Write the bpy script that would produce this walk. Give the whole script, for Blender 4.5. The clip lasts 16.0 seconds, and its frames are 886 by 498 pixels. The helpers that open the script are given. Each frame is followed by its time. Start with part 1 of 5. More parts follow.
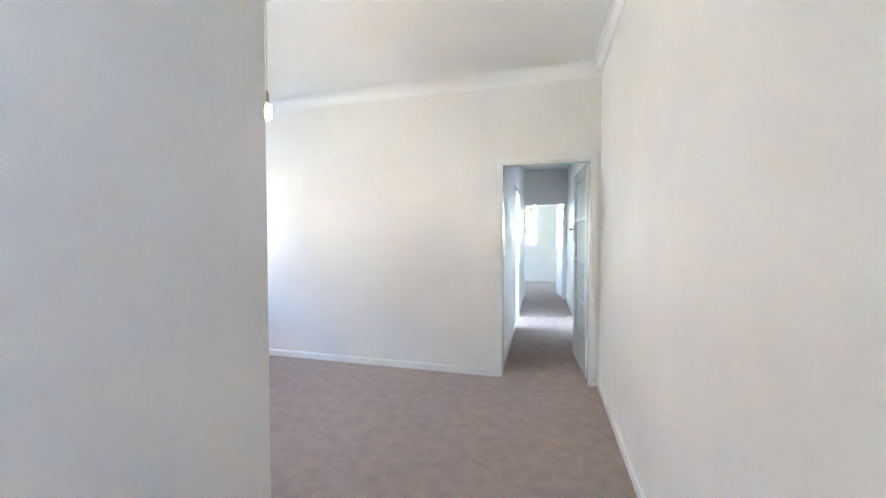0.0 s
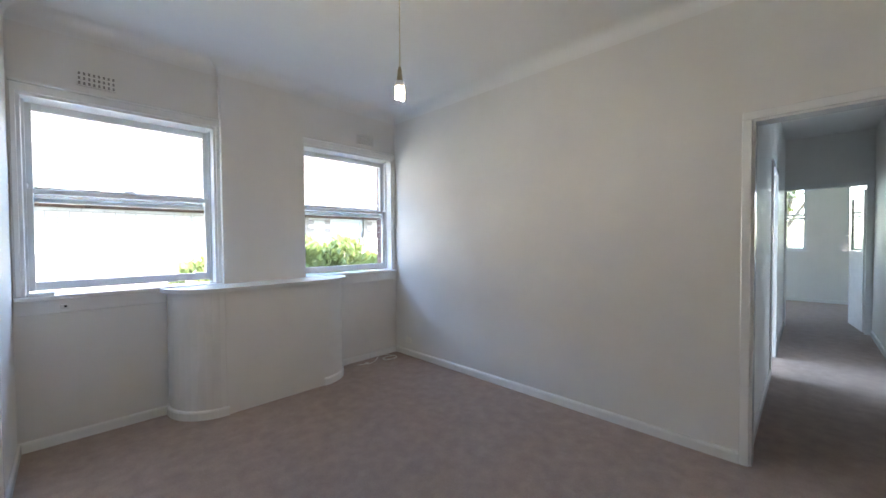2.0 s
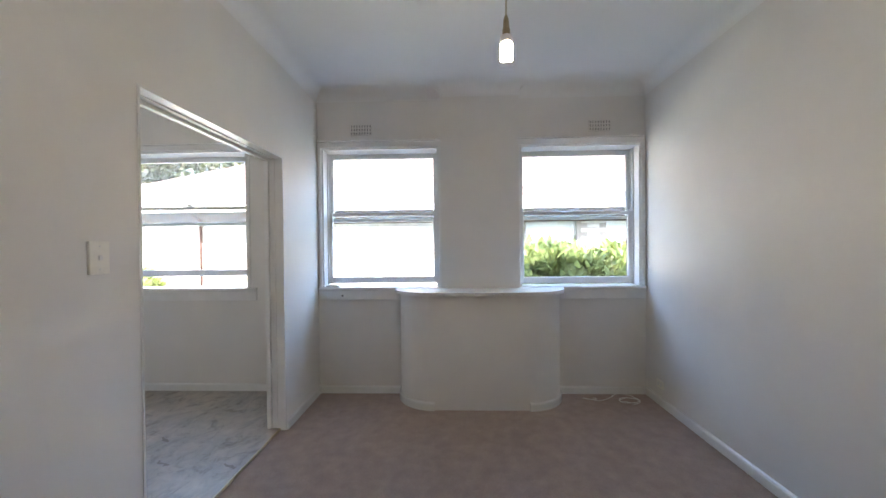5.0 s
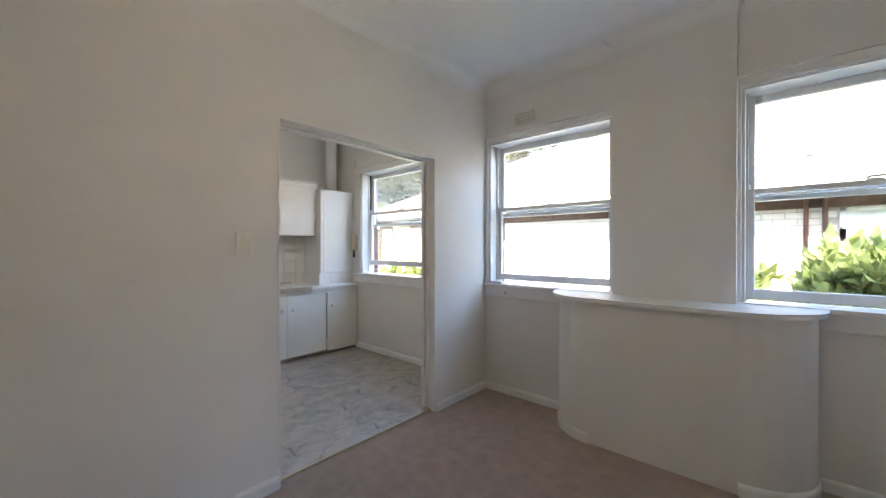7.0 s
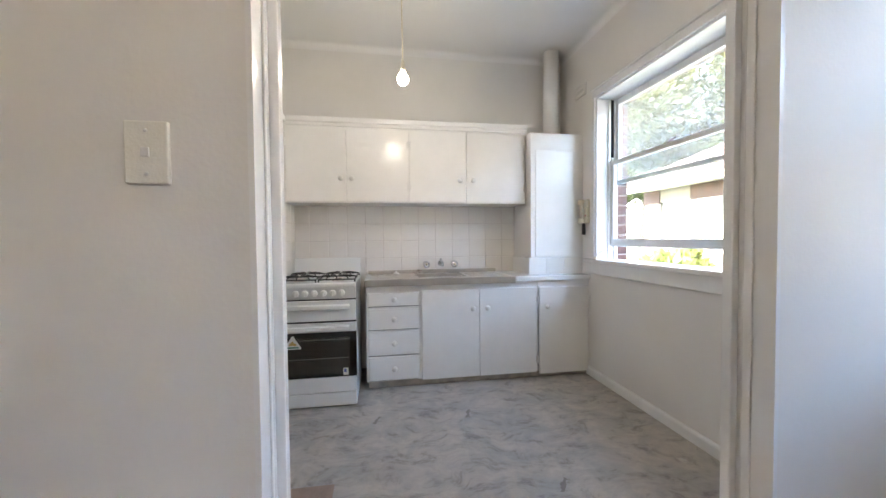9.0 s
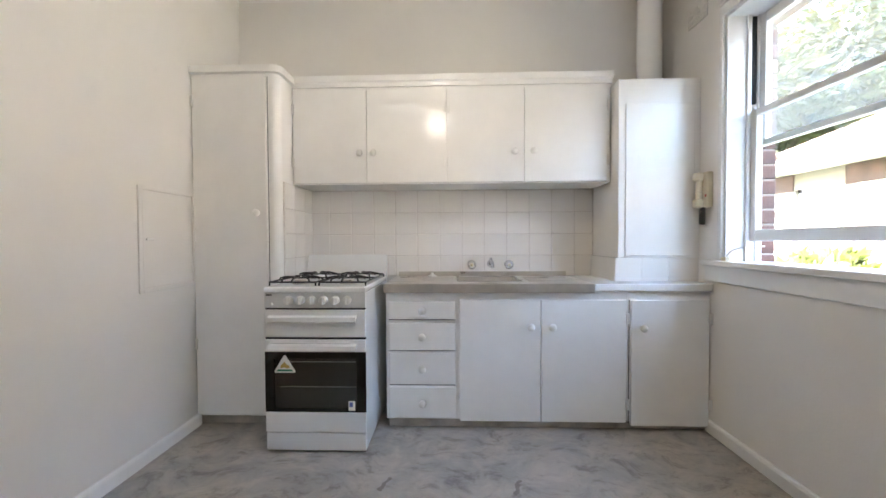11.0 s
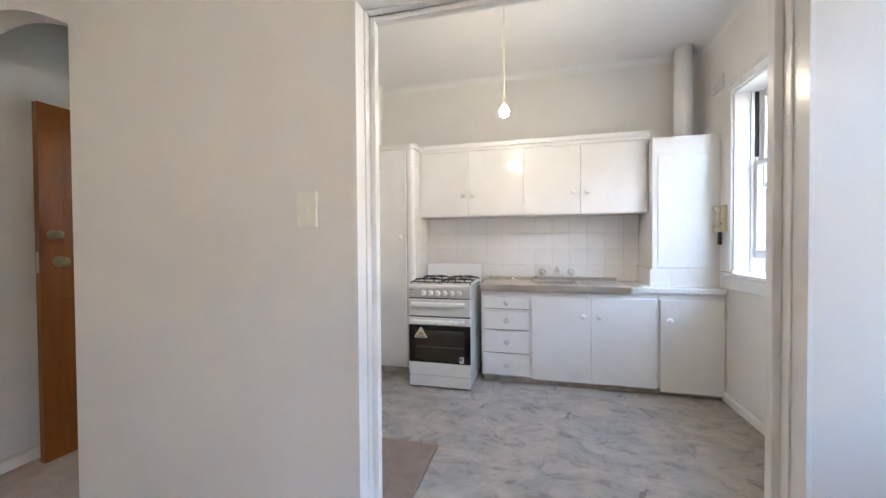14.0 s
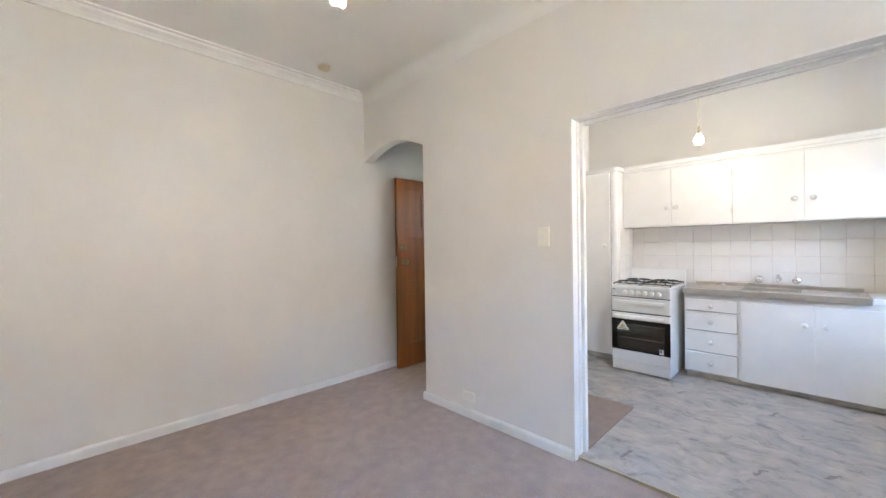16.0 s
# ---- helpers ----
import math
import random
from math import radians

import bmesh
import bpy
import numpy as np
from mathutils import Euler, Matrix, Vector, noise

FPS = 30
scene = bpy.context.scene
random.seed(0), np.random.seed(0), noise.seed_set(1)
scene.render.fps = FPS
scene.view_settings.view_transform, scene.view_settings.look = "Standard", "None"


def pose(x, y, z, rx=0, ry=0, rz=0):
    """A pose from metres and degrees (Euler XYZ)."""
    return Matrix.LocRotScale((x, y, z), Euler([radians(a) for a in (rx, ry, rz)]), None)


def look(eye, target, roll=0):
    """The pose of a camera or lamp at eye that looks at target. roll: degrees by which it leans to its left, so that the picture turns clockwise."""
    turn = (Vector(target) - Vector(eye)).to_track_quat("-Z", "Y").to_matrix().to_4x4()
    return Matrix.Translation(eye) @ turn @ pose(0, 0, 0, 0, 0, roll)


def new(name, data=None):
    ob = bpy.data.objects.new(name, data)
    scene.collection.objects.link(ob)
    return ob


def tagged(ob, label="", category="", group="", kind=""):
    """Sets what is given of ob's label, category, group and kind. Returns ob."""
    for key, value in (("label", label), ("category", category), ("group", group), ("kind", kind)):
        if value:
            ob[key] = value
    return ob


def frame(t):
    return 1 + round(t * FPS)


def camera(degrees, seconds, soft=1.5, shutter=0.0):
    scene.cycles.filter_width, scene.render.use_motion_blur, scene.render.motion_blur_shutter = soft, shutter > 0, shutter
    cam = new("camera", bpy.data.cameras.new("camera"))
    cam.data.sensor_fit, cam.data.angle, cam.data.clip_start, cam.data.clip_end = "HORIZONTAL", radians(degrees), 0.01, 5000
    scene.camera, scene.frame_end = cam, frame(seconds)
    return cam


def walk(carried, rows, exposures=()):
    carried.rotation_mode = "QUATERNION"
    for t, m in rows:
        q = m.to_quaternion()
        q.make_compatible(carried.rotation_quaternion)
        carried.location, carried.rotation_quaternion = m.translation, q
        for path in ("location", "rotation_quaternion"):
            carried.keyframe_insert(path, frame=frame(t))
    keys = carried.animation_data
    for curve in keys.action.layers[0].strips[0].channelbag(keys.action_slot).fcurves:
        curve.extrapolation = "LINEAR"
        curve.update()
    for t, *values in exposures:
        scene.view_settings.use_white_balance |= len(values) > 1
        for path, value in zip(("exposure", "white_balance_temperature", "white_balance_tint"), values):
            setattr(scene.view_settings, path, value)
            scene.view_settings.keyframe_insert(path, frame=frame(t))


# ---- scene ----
cam = camera(100.4, 16.0)
PATH = [
    (0, (-0.499, -0.491, 1.326), (-1.022, 1.439, 1.27), -0.1),
    (0.5, (-0.546, -0.228, 1.355), (-1.288, 1.628, 1.286), -0.2),
    (1, (-0.644, -0.002, 1.371), (-1.627, 1.738, 1.297), -0.4),
    (1.5, (-0.666, 0.146, 1.359), (-1.866, 1.745, 1.295), -0.4),
    (2, (-0.654, 0.261, 1.35), (-2.058, 1.685, 1.303), -0.4),
    (2.5, (-0.656, 0.368, 1.351), (-2.225, 1.608, 1.316), -0.4),
    (3, (-0.641, 0.511, 1.348), (-2.373, 1.509, 1.328), -0.5),
    (3.5, (-0.663, 0.664, 1.38), (-2.507, 1.439, 1.35), -0.5),
    (6, (-0.974, 1.78, 1.388), (-2.828, 1.031, 1.381), -0.4),
    (6.5, (-1.152, 1.966, 1.366), (-2.833, 0.883, 1.354), -0.3),
    (7, (-1.328, 2.075, 1.336), (-2.821, 0.744, 1.328), -0.0),
    (7.5, (-1.476, 2.15, 1.33), (-2.806, 0.656, 1.325), -0.0),
    (8, (-1.689, 2.158, 1.324), (-2.736, 0.454, 1.311), 0.2),
    (8.5, (-2.162, 1.589, 1.251), (-2.832, -0.295, 1.203), -0.3),
    (9, (-2.528, 0.816, 1.183), (-2.852, -1.157, 1.125), -0.5),
    (9.5, (-2.672, 0.493, 1.18), (-2.809, -1.502, 1.114), -0.4),
    (10.75, (-2.80, 0.06, 1.125), (-2.76, -1.94, 1.08), -0.3),
    (12, (-2.81, 0.166, 1.106), (-2.681, -1.829, 1.06), -0.2),
    (12.5, (-2.799, 0.375, 1.149), (-2.643, -1.619, 1.106), -0.2),
    (13, (-2.79, 0.623, 1.185), (-2.552, -1.362, 1.145), -0.2),
    (13.5, (-2.813, 0.888, 1.217), (-2.488, -1.085, 1.18), -0.3),
    (14, (-2.865, 1.161, 1.234), (-2.377, -0.778, 1.2), -0.4),
    (14.5, (-2.932, 1.424, 1.261), (-2.228, -0.448, 1.226), -0.5),
    (15, (-3.058, 1.711, 1.286), (-2.149, -0.07, 1.254), -0.6),
    (15.5, (-3.195, 1.925, 1.309), (-2.038, 0.295, 1.278), -0.9),
    (16, (-3.306, 2.14, 1.303), (-1.887, 0.731, 1.289), -0.8),
]
EXPOSURES = [(0.0, 6.25, 6250, 10), (0.5, 6.1, 6200, 10), (1.0, 5.75, 6250, 10), (2.5, 4.85, 6450, 11), (3.5, 4.9, 6450, 11), (7.0, 4.7, 7050, 12), (7.5, 4.7, 7100, 12), (8.0, 4.95, 7050, 13), (8.5, 4.85, 6950, 13), (9.0, 5.2, 7050, 13), (13.0, 5.25, 7100, 13), (13.5, 5.35, 7050, 13), (14.5, 5.65, 6950, 13), (16.0, 5.85, 6800, 13)]

walk(cam, [(t, look(eye, target, roll)) for t, eye, target, roll in PATH], EXPOSURES)

# ---- light ----
world = bpy.data.worlds.new("daylight")
scene.world = world
world.use_nodes = True
wt = world.node_tree
sky = wt.nodes.new("ShaderNodeTexSky")
sky.sky_type = "NISHITA"
sky.sun_disc = False
SUN_ELEVATION, SUN_AZIMUTH = radians(48), radians(20)   # azimuth from +x towards +y
sky.sun_elevation = SUN_ELEVATION
sky.sun_rotation = radians(90) - SUN_AZIMUTH
wt.links.new(sky.outputs[0], wt.nodes["Background"].inputs[0])
wt.nodes["Background"].inputs[1].default_value = 0.15
sun = new("sun", bpy.data.lights.new("sun", "SUN"))
sun.data.energy = 2.0
sun.data.angle = radians(0.5)
sun.data.color = (1.0, 0.97, 0.93)
sun_way = Vector((math.cos(SUN_ELEVATION) * math.cos(SUN_AZIMUTH), math.cos(SUN_ELEVATION) * math.sin(SUN_AZIMUTH), math.sin(SUN_ELEVATION)))
sun.matrix_basis = look(tuple(sun_way * 30), (0, 0, 0))


# ---- materials ----
def material(name, colour, rough=0.5, metal=0.0, vary=0.06, scale=3.0, grain=200.0, bump=0.02, specular=0.5, wear=0.0, tint=None, stretch=(1, 1, 1)):
    """A painted or plain surface: colour clouds at one scale, fine grain in relief at another."""
    m = bpy.data.materials.new(name)
    m.use_nodes = True
    t = m.node_tree
    p = t.nodes["Principled BSDF"]
    p.inputs["Metallic"].default_value = metal
    p.inputs["Specular IOR Level"].default_value = specular
    co = t.nodes.new("ShaderNodeTexCoord")
    mp = t.nodes.new("ShaderNodeMapping")
    mp.inputs["Scale"].default_value = stretch
    t.links.new(co.outputs["Object"], mp.inputs["Vector"])
    n1 = t.nodes.new("ShaderNodeTexNoise")
    n1.inputs["Scale"].default_value = scale
    n1.inputs["Detail"].default_value = 6
    n1.inputs["Roughness"].default_value = 0.6
    t.links.new(mp.outputs[0], n1.inputs["Vector"])
    ramp = t.nodes.new("ShaderNodeValToRGB")
    c = Vector(colour)
    d = Vector(tint) if tint else c * (1 - 2 * vary)
    ramp.color_ramp.elements[0].position, ramp.color_ramp.elements[1].position = 0.3, 0.7
    ramp.color_ramp.elements[0].color = (*d, 1)
    ramp.color_ramp.elements[1].color = (*(c * (1 + vary * 0.5)), 1)
    t.links.new(n1.outputs["Fac"], ramp.inputs["Fac"])
    t.links.new(ramp.outputs["Color"], p.inputs["Base Color"])
    n2 = t.nodes.new("ShaderNodeTexNoise")
    n2.inputs["Scale"].default_value = grain
    n2.inputs["Detail"].default_value = 3
    t.links.new(mp.outputs[0], n2.inputs["Vector"])
    bp = t.nodes.new("ShaderNodeBump")
    bp.inputs["Strength"].default_value = min(1.0, bump * 10)
    bp.inputs["Distance"].default_value = 0.004
    t.links.new(n2.outputs["Fac"], bp.inputs["Height"])
    t.links.new(bp.outputs["Normal"], p.inputs["Normal"])
    rm = t.nodes.new("ShaderNodeMapRange")
    rm.inputs["To Min"].default_value = max(0.02, rough - 0.06 - wear)
    rm.inputs["To Max"].default_value = rough + 0.06 + wear
    t.links.new(n1.outputs["Fac"], rm.inputs["Value"])
    t.links.new(rm.outputs[0], p.inputs["Roughness"])
    return m


def glass_material(name, gloss=0.03, haze=0.0):
    m = bpy.data.materials.new(name)
    m.use_nodes = True
    t = m.node_tree
    t.nodes.remove(t.nodes["Principled BSDF"])
    out = t.nodes["Material Output"]
    tr = t.nodes.new("ShaderNodeBsdfTransparent")
    tr.inputs[0].default_value = (0.95, 0.97, 0.96, 1)
    gl = t.nodes.new("ShaderNodeBsdfGlossy")
    gl.inputs["Roughness"].default_value = gloss
    lw = t.nodes.new("ShaderNodeLayerWeight")
    lw.inputs["Blend"].default_value = 0.5
    pw = t.nodes.new("ShaderNodeMath")
    pw.operation = "POWER"
    pw.inputs[1].default_value = 4.0
    t.links.new(lw.outputs["Facing"], pw.inputs[0])
    fr = t.nodes.new("ShaderNodeMath")
    fr.operation = "MULTIPLY_ADD"
    fr.inputs[1].default_value, fr.inputs[2].default_value = 0.45, 0.03
    t.links.new(pw.outputs[0], fr.inputs[0])
    mx = t.nodes.new("ShaderNodeMixShader")
    t.links.new(fr.outputs[0], mx.inputs[0])
    t.links.new(tr.outputs[0], mx.inputs[1])
    t.links.new(gl.outputs[0], mx.inputs[2])
    last = mx
    if haze:
        df = t.nodes.new("ShaderNodeBsdfTranslucent")
        df.inputs[0].default_value = (0.85, 0.87, 0.86, 1)
        m2 = t.nodes.new("ShaderNodeMixShader")
        m2.inputs[0].default_value = haze
        t.links.new(mx.outputs[0], m2.inputs[1])
        t.links.new(df.outputs[0], m2.inputs[2])
        last = m2
    t.links.new(last.outputs[0], out.inputs["Surface"])
    return m


def glow_material(name, colour, strength):
    m = bpy.data.materials.new(name)
    m.use_nodes = True
    p = m.node_tree.nodes["Principled BSDF"]
    p.inputs["Base Color"].default_value = (0.9, 0.9, 0.88, 1)
    p.inputs["Emission Color"].default_value = (*colour, 1)
    p.inputs["Emission Strength"].default_value = strength
    return m


PAINT = material("wall_paint", (0.825, 0.802, 0.768), 0.52, vary=0.03, scale=1.3, grain=90, bump=0.014, specular=0.32)
CEIL = material("ceiling_paint", (0.86, 0.85, 0.83), 0.7, vary=0.02, scale=1.0, grain=120, bump=0.01)
TRIM = material("gloss_trim_paint", (0.88, 0.872, 0.855), 0.22, vary=0.03, scale=6, grain=60, bump=0.012)
CUPB = material("cupboard_paint", (0.90, 0.89, 0.87), 0.24, vary=0.025, scale=4, grain=30, bump=0.008)
SASH = material("sash_paint", (0.79, 0.79, 0.785), 0.3, vary=0.04, scale=8, grain=70, bump=0.014)
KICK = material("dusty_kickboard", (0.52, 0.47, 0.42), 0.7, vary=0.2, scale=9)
GLASS = glass_material("window_glass")
# upper panes: dust film, with the glare of the bright outdoors put into its haze
DUSTY_GLARE = glass_material("dusty_glare_glass", 0.03, 0.075)
FROST = glass_material("frosted_glass", 0.25, 0.5)
# near-black colour of solid strips that imitate shade in gaps and grooves
GAP_SHADE = material("painted_gap_shade", (0.02, 0.02, 0.02), 0.8)


def carpet_material(name, colour):
    m = material(name, colour, 0.95, vary=0.08, scale=11.0, grain=420, bump=0.09, specular=0.1)
    t = m.node_tree
    p = t.nodes["Principled BSDF"]
    old = p.inputs["Base Color"].links[0].from_socket
    fine = t.nodes.new("ShaderNodeTexNoise")
    fine.inputs["Scale"].default_value = 160
    fine.inputs["Detail"].default_value = 2
    co = [n for n in t.nodes if n.bl_idname == "ShaderNodeTexCoord"][0]
    t.links.new(co.outputs["Object"], fine.inputs["Vector"])
    mr = t.nodes.new("ShaderNodeMapRange")
    mr.inputs["To Min"].default_value, mr.inputs["To Max"].default_value = 0.72, 1.2
    t.links.new(fine.outputs["Fac"], mr.inputs["Value"])
    mix = t.nodes.new("ShaderNodeMix")
    mix.data_type, mix.blend_type = "RGBA", "MULTIPLY"
    mix.inputs["Factor"].default_value = 0.8
    p.inputs["Diffuse Roughness"].default_value = 1.0
    t.links.new(old, mix.inputs["A"])
    t.links.new(mr.outputs[0], mix.inputs["B"])
    t.links.new(mix.outputs["Result"], p.inputs["Base Color"])
    return m


CARPET = carpet_material("taupe_carpet", (0.475, 0.382, 0.342))


def lino_material(name):
    """Grey and beige marbled sheet vinyl, brushed across, with a few short brown gouges."""
    m = bpy.data.materials.new(name)
    m.use_nodes = True
    t = m.node_tree
    p = t.nodes["Principled BSDF"]
    p.inputs["Roughness"].default_value = 0.42
    p.inputs["Specular IOR Level"].default_value = 0.35
    co = t.nodes.new("ShaderNodeTexCoord")
    warp = t.nodes.new("ShaderNodeTexNoise")
    warp.inputs["Scale"].default_value = 3.0
    warp.inputs["Detail"].default_value = 3
    t.links.new(co.outputs["Object"], warp.inputs["Vector"])
    add = t.nodes.new("ShaderNodeVectorMath")
    add.operation = "MULTIPLY_ADD"
    add.inputs[1].default_value = (0.35, 0.35, 0)
    t.links.new(warp.outputs["Color"], add.inputs[0])
    t.links.new(co.outputs["Object"], add.inputs[2])
    mp = t.nodes.new("ShaderNodeMapping")
    mp.inputs["Scale"].default_value = (1, 1.6, 1)
    mp.inputs["Rotation"].default_value = (0, 0, 0.1)
    t.links.new(add.outputs[0], mp.inputs["Vector"])
    n = t.nodes.new("ShaderNodeTexNoise")
    n.inputs["Scale"].default_value = 6.5
    n.inputs["Detail"].default_value = 10
    n.inputs["Roughness"].default_value = 0.72
    n.inputs["Distortion"].default_value = 0.15
    t.links.new(mp.outputs[0], n.inputs["Vector"])
    patch = t.nodes.new("ShaderNodeTexNoise")
    patch.inputs["Scale"].default_value = 5.0
    patch.inputs["Detail"].default_value = 4
    patch.inputs["Distortion"].default_value = 0.8
    t.links.new(co.outputs["Object"], patch.inputs["Vector"])
    base = t.nodes.new("ShaderNodeValToRGB")
    base.color_ramp.elements[0].position, base.color_ramp.elements[0].color = 0.40, (0.445, 0.418, 0.392, 1)
    base.color_ramp.elements[1].position, base.color_ramp.elements[1].color = 0.60, (0.55, 0.497, 0.445, 1)
    t.links.new(patch.outputs["Fac"], base.inputs["Fac"])
    strokes = t.nodes.new("ShaderNodeValToRGB")
    e = strokes.color_ramp.elements
    e[0].position, e[0].color = 0.36, (0.52, 0.51, 0.51, 1)
    e[1].position, e[1].color = 0.66, (1.0, 1.0, 1.0, 1)
    mid = e.new(0.47)
    mid.color = (0.82, 0.815, 0.815, 1)
    t.links.new(n.outputs["Fac"], strokes.inputs["Fac"])
    ramp = t.nodes.new("ShaderNodeMix")
    ramp.data_type, ramp.blend_type = "RGBA", "MULTIPLY"
    ramp.inputs["Factor"].default_value = 1.0
    t.links.new(base.outputs["Color"], ramp.inputs["A"])
    t.links.new(strokes.outputs["Color"], ramp.inputs["B"])

    def calc(op, a, b=None):
        q = t.nodes.new("ShaderNodeMath")
        q.operation = op
        for i, v in enumerate((a, b)):
            if v is None:
                continue
            if isinstance(v, (int, float)):
                q.inputs[i].default_value = v
            else:
                t.links.new(v, q.inputs[i])
        return q.outputs[0]

    sep = t.nodes.new("ShaderNodeSeparateXYZ")
    t.links.new(co.outputs["Object"], sep.inputs[0])
    jag = t.nodes.new("ShaderNodeTexNoise")
    jag.inputs["Scale"].default_value = 30
    t.links.new(co.outputs["Object"], jag.inputs["Vector"])
    wob = calc("MULTIPLY", calc("SUBTRACT", jag.outputs["Fac"], 0.5), 0.05)
    total = None
    for ox, oy, length, lean in ((-2.475, -1.60, 0.05, 0.35), (-3.085, -1.595, 0.05, 0.35), (-2.475, -0.275, 0.055, 0.1), (-3.08, -0.585, 0.05, 0.4), (-3.375, -0.81, 0.045, 0.6), (-3.06, -0.135, 0.05, 0.45)):
        u, v = calc("SUBTRACT", sep.outputs[0], ox), calc("SUBTRACT", sep.outputs[1], oy)
        across = calc("ABSOLUTE", calc("ADD", calc("SUBTRACT", u, calc("MULTIPLY", v, lean)), wob))
        along = calc("ABSOLUTE", calc("ADD", v, wob))
        one = calc("MULTIPLY", calc("LESS_THAN", across, 0.011), calc("LESS_THAN", along, length))
        total = one if total is None else calc("MAXIMUM", total, one)
    mix = t.nodes.new("ShaderNodeMix")
    mix.data_type = "RGBA"
    mix.inputs["B"].default_value = (0.13, 0.10, 0.085, 1)
    t.links.new(calc("MULTIPLY", total, 0.6), mix.inputs["Factor"])
    t.links.new(ramp.outputs["Result"], mix.inputs["A"])
    t.links.new(mix.outputs["Result"], p.inputs["Base Color"])
    bp = t.nodes.new("ShaderNodeBump")
    bp.inputs["Strength"].default_value = 0.15
    bp.inputs["Distance"].default_value = 0.003
    t.links.new(n.outputs["Fac"], bp.inputs["Height"])
    t.links.new(bp.outputs["Normal"], p.inputs["Normal"])
    return m


LINO = lino_material("marbled_vinyl")


# ---- mesh helpers ----
def box(bm, x0, x1, y0, y1, z0, z1, bevel=0.0, segments=2):
    x0, x1, y0, y1, z0, z1 = min(x0, x1), max(x0, x1), min(y0, y1), max(y0, y1), min(z0, z1), max(z0, z1)
    vs = [bm.verts.new(c) for c in ((x0, y0, z0), (x1, y0, z0), (x1, y1, z0), (x0, y1, z0), (x0, y0, z1), (x1, y0, z1), (x1, y1, z1), (x0, y1, z1))]
    fs = [bm.faces.new([vs[i] for i in f]) for f in ((3, 2, 1, 0), (4, 5, 6, 7), (0, 1, 5, 4), (1, 2, 6, 5), (2, 3, 7, 6), (3, 0, 4, 7))]
    if bevel:
        es = list({e for f in fs for e in f.edges})
        bmesh.ops.bevel(bm, geom=es, offset=bevel, segments=segments, affect="EDGES", profile=0.5)
    return bm


def prism(bm, outline, axis, a, b):
    """Extrude a 2D outline along an axis ('x', 'y' or 'z') from a to b."""
    def at(p, w):
        u, v = p
        return {"x": (w, u, v), "y": (u, w, v), "z": (u, v, w)}[axis]
    lo = [bm.verts.new(at(p, a)) for p in outline]
    hi = [bm.verts.new(at(p, b)) for p in outline]
    n = len(outline)
    fs = [bm.faces.new(lo), bm.faces.new(hi[::-1])]
    fs += [bm.faces.new((lo[i], hi[i], hi[(i + 1) % n], lo[(i + 1) % n])) for i in range(n)]
    bmesh.ops.recalc_face_normals(bm, faces=fs)
    return bm


def lathe(bm, profile, centre, axis="z", seg=20):
    """Turn (radius, height) pairs about an axis through centre."""
    c = Vector(centre)
    rings = []
    for r, h in profile:
        ring = []
        for i in range(seg):
            a = 2 * math.pi * i / seg
            u, v = r * math.cos(a), r * math.sin(a)
            d = {"z": (u, v, h), "y": (u, h, v), "x": (h, u, v)}[axis]
            ring.append(bm.verts.new(c + Vector(d)))
        rings.append(ring)
    fs = []
    for a, b in zip(rings, rings[1:]):
        for i in range(seg):
            fs.append(bm.faces.new((a[i], a[(i + 1) % seg], b[(i + 1) % seg], b[i])))
    fs += [bm.faces.new(rings[0][::-1]), bm.faces.new(rings[-1])]
    bmesh.ops.recalc_face_normals(bm, faces=fs)
    for f in fs:
        f.smooth = True
    return bm


def tube(bm, points, r, seg=8):
    """A round bar along a line of points."""
    pts = [Vector(p) for p in points]
    rings = []
    for i, p in enumerate(pts):
        d = (pts[min(i + 1, len(pts) - 1)] - pts[max(i - 1, 0)]).normalized()
        side = d.orthogonal().normalized() if i == 0 else (side - d * side.dot(d)).normalized()
        up = d.cross(side)
        rings.append([bm.verts.new(p + side * (r * math.cos(2 * math.pi * k / seg)) + up * (r * math.sin(2 * math.pi * k / seg))) for k in range(seg)])
    fs = []
    for a, b in zip(rings, rings[1:]):
        fs += [bm.faces.new((a[k], a[(k + 1) % seg], b[(k + 1) % seg], b[k])) for k in range(seg)]
    fs += [bm.faces.new(rings[0][::-1]), bm.faces.new(rings[-1])]
    bmesh.ops.recalc_face_normals(bm, faces=fs)
    for f in fs:
        f.smooth = True
    return bm


def B():
    return bmesh.new()


def mesh_object(name, bm, mat):
    me = bpy.data.meshes.new(name)
    bm.to_mesh(me)
    bm.free()
    if mat:
        me.materials.append(mat)
    return new(name, me)


def part(name, bm, mat, parent, label=""):
    ob = mesh_object(name, bm, mat)
    ob.parent = parent
    ob.matrix_parent_inverse = parent.matrix_basis.inverted() if parent.type == "EMPTY" else Matrix()
    return tagged(ob, label)


def thing(name, at, label, category, group="", kind=""):
    ob = new(name)
    ob.matrix_basis = Matrix.Translation(at)
    ob.empty_display_size = 0.1
    return tagged(ob, label, category, group, kind)


def structure(name, bm, mat, label, category):
    return tagged(mesh_object(name, bm, mat), label, category, "", "structure")


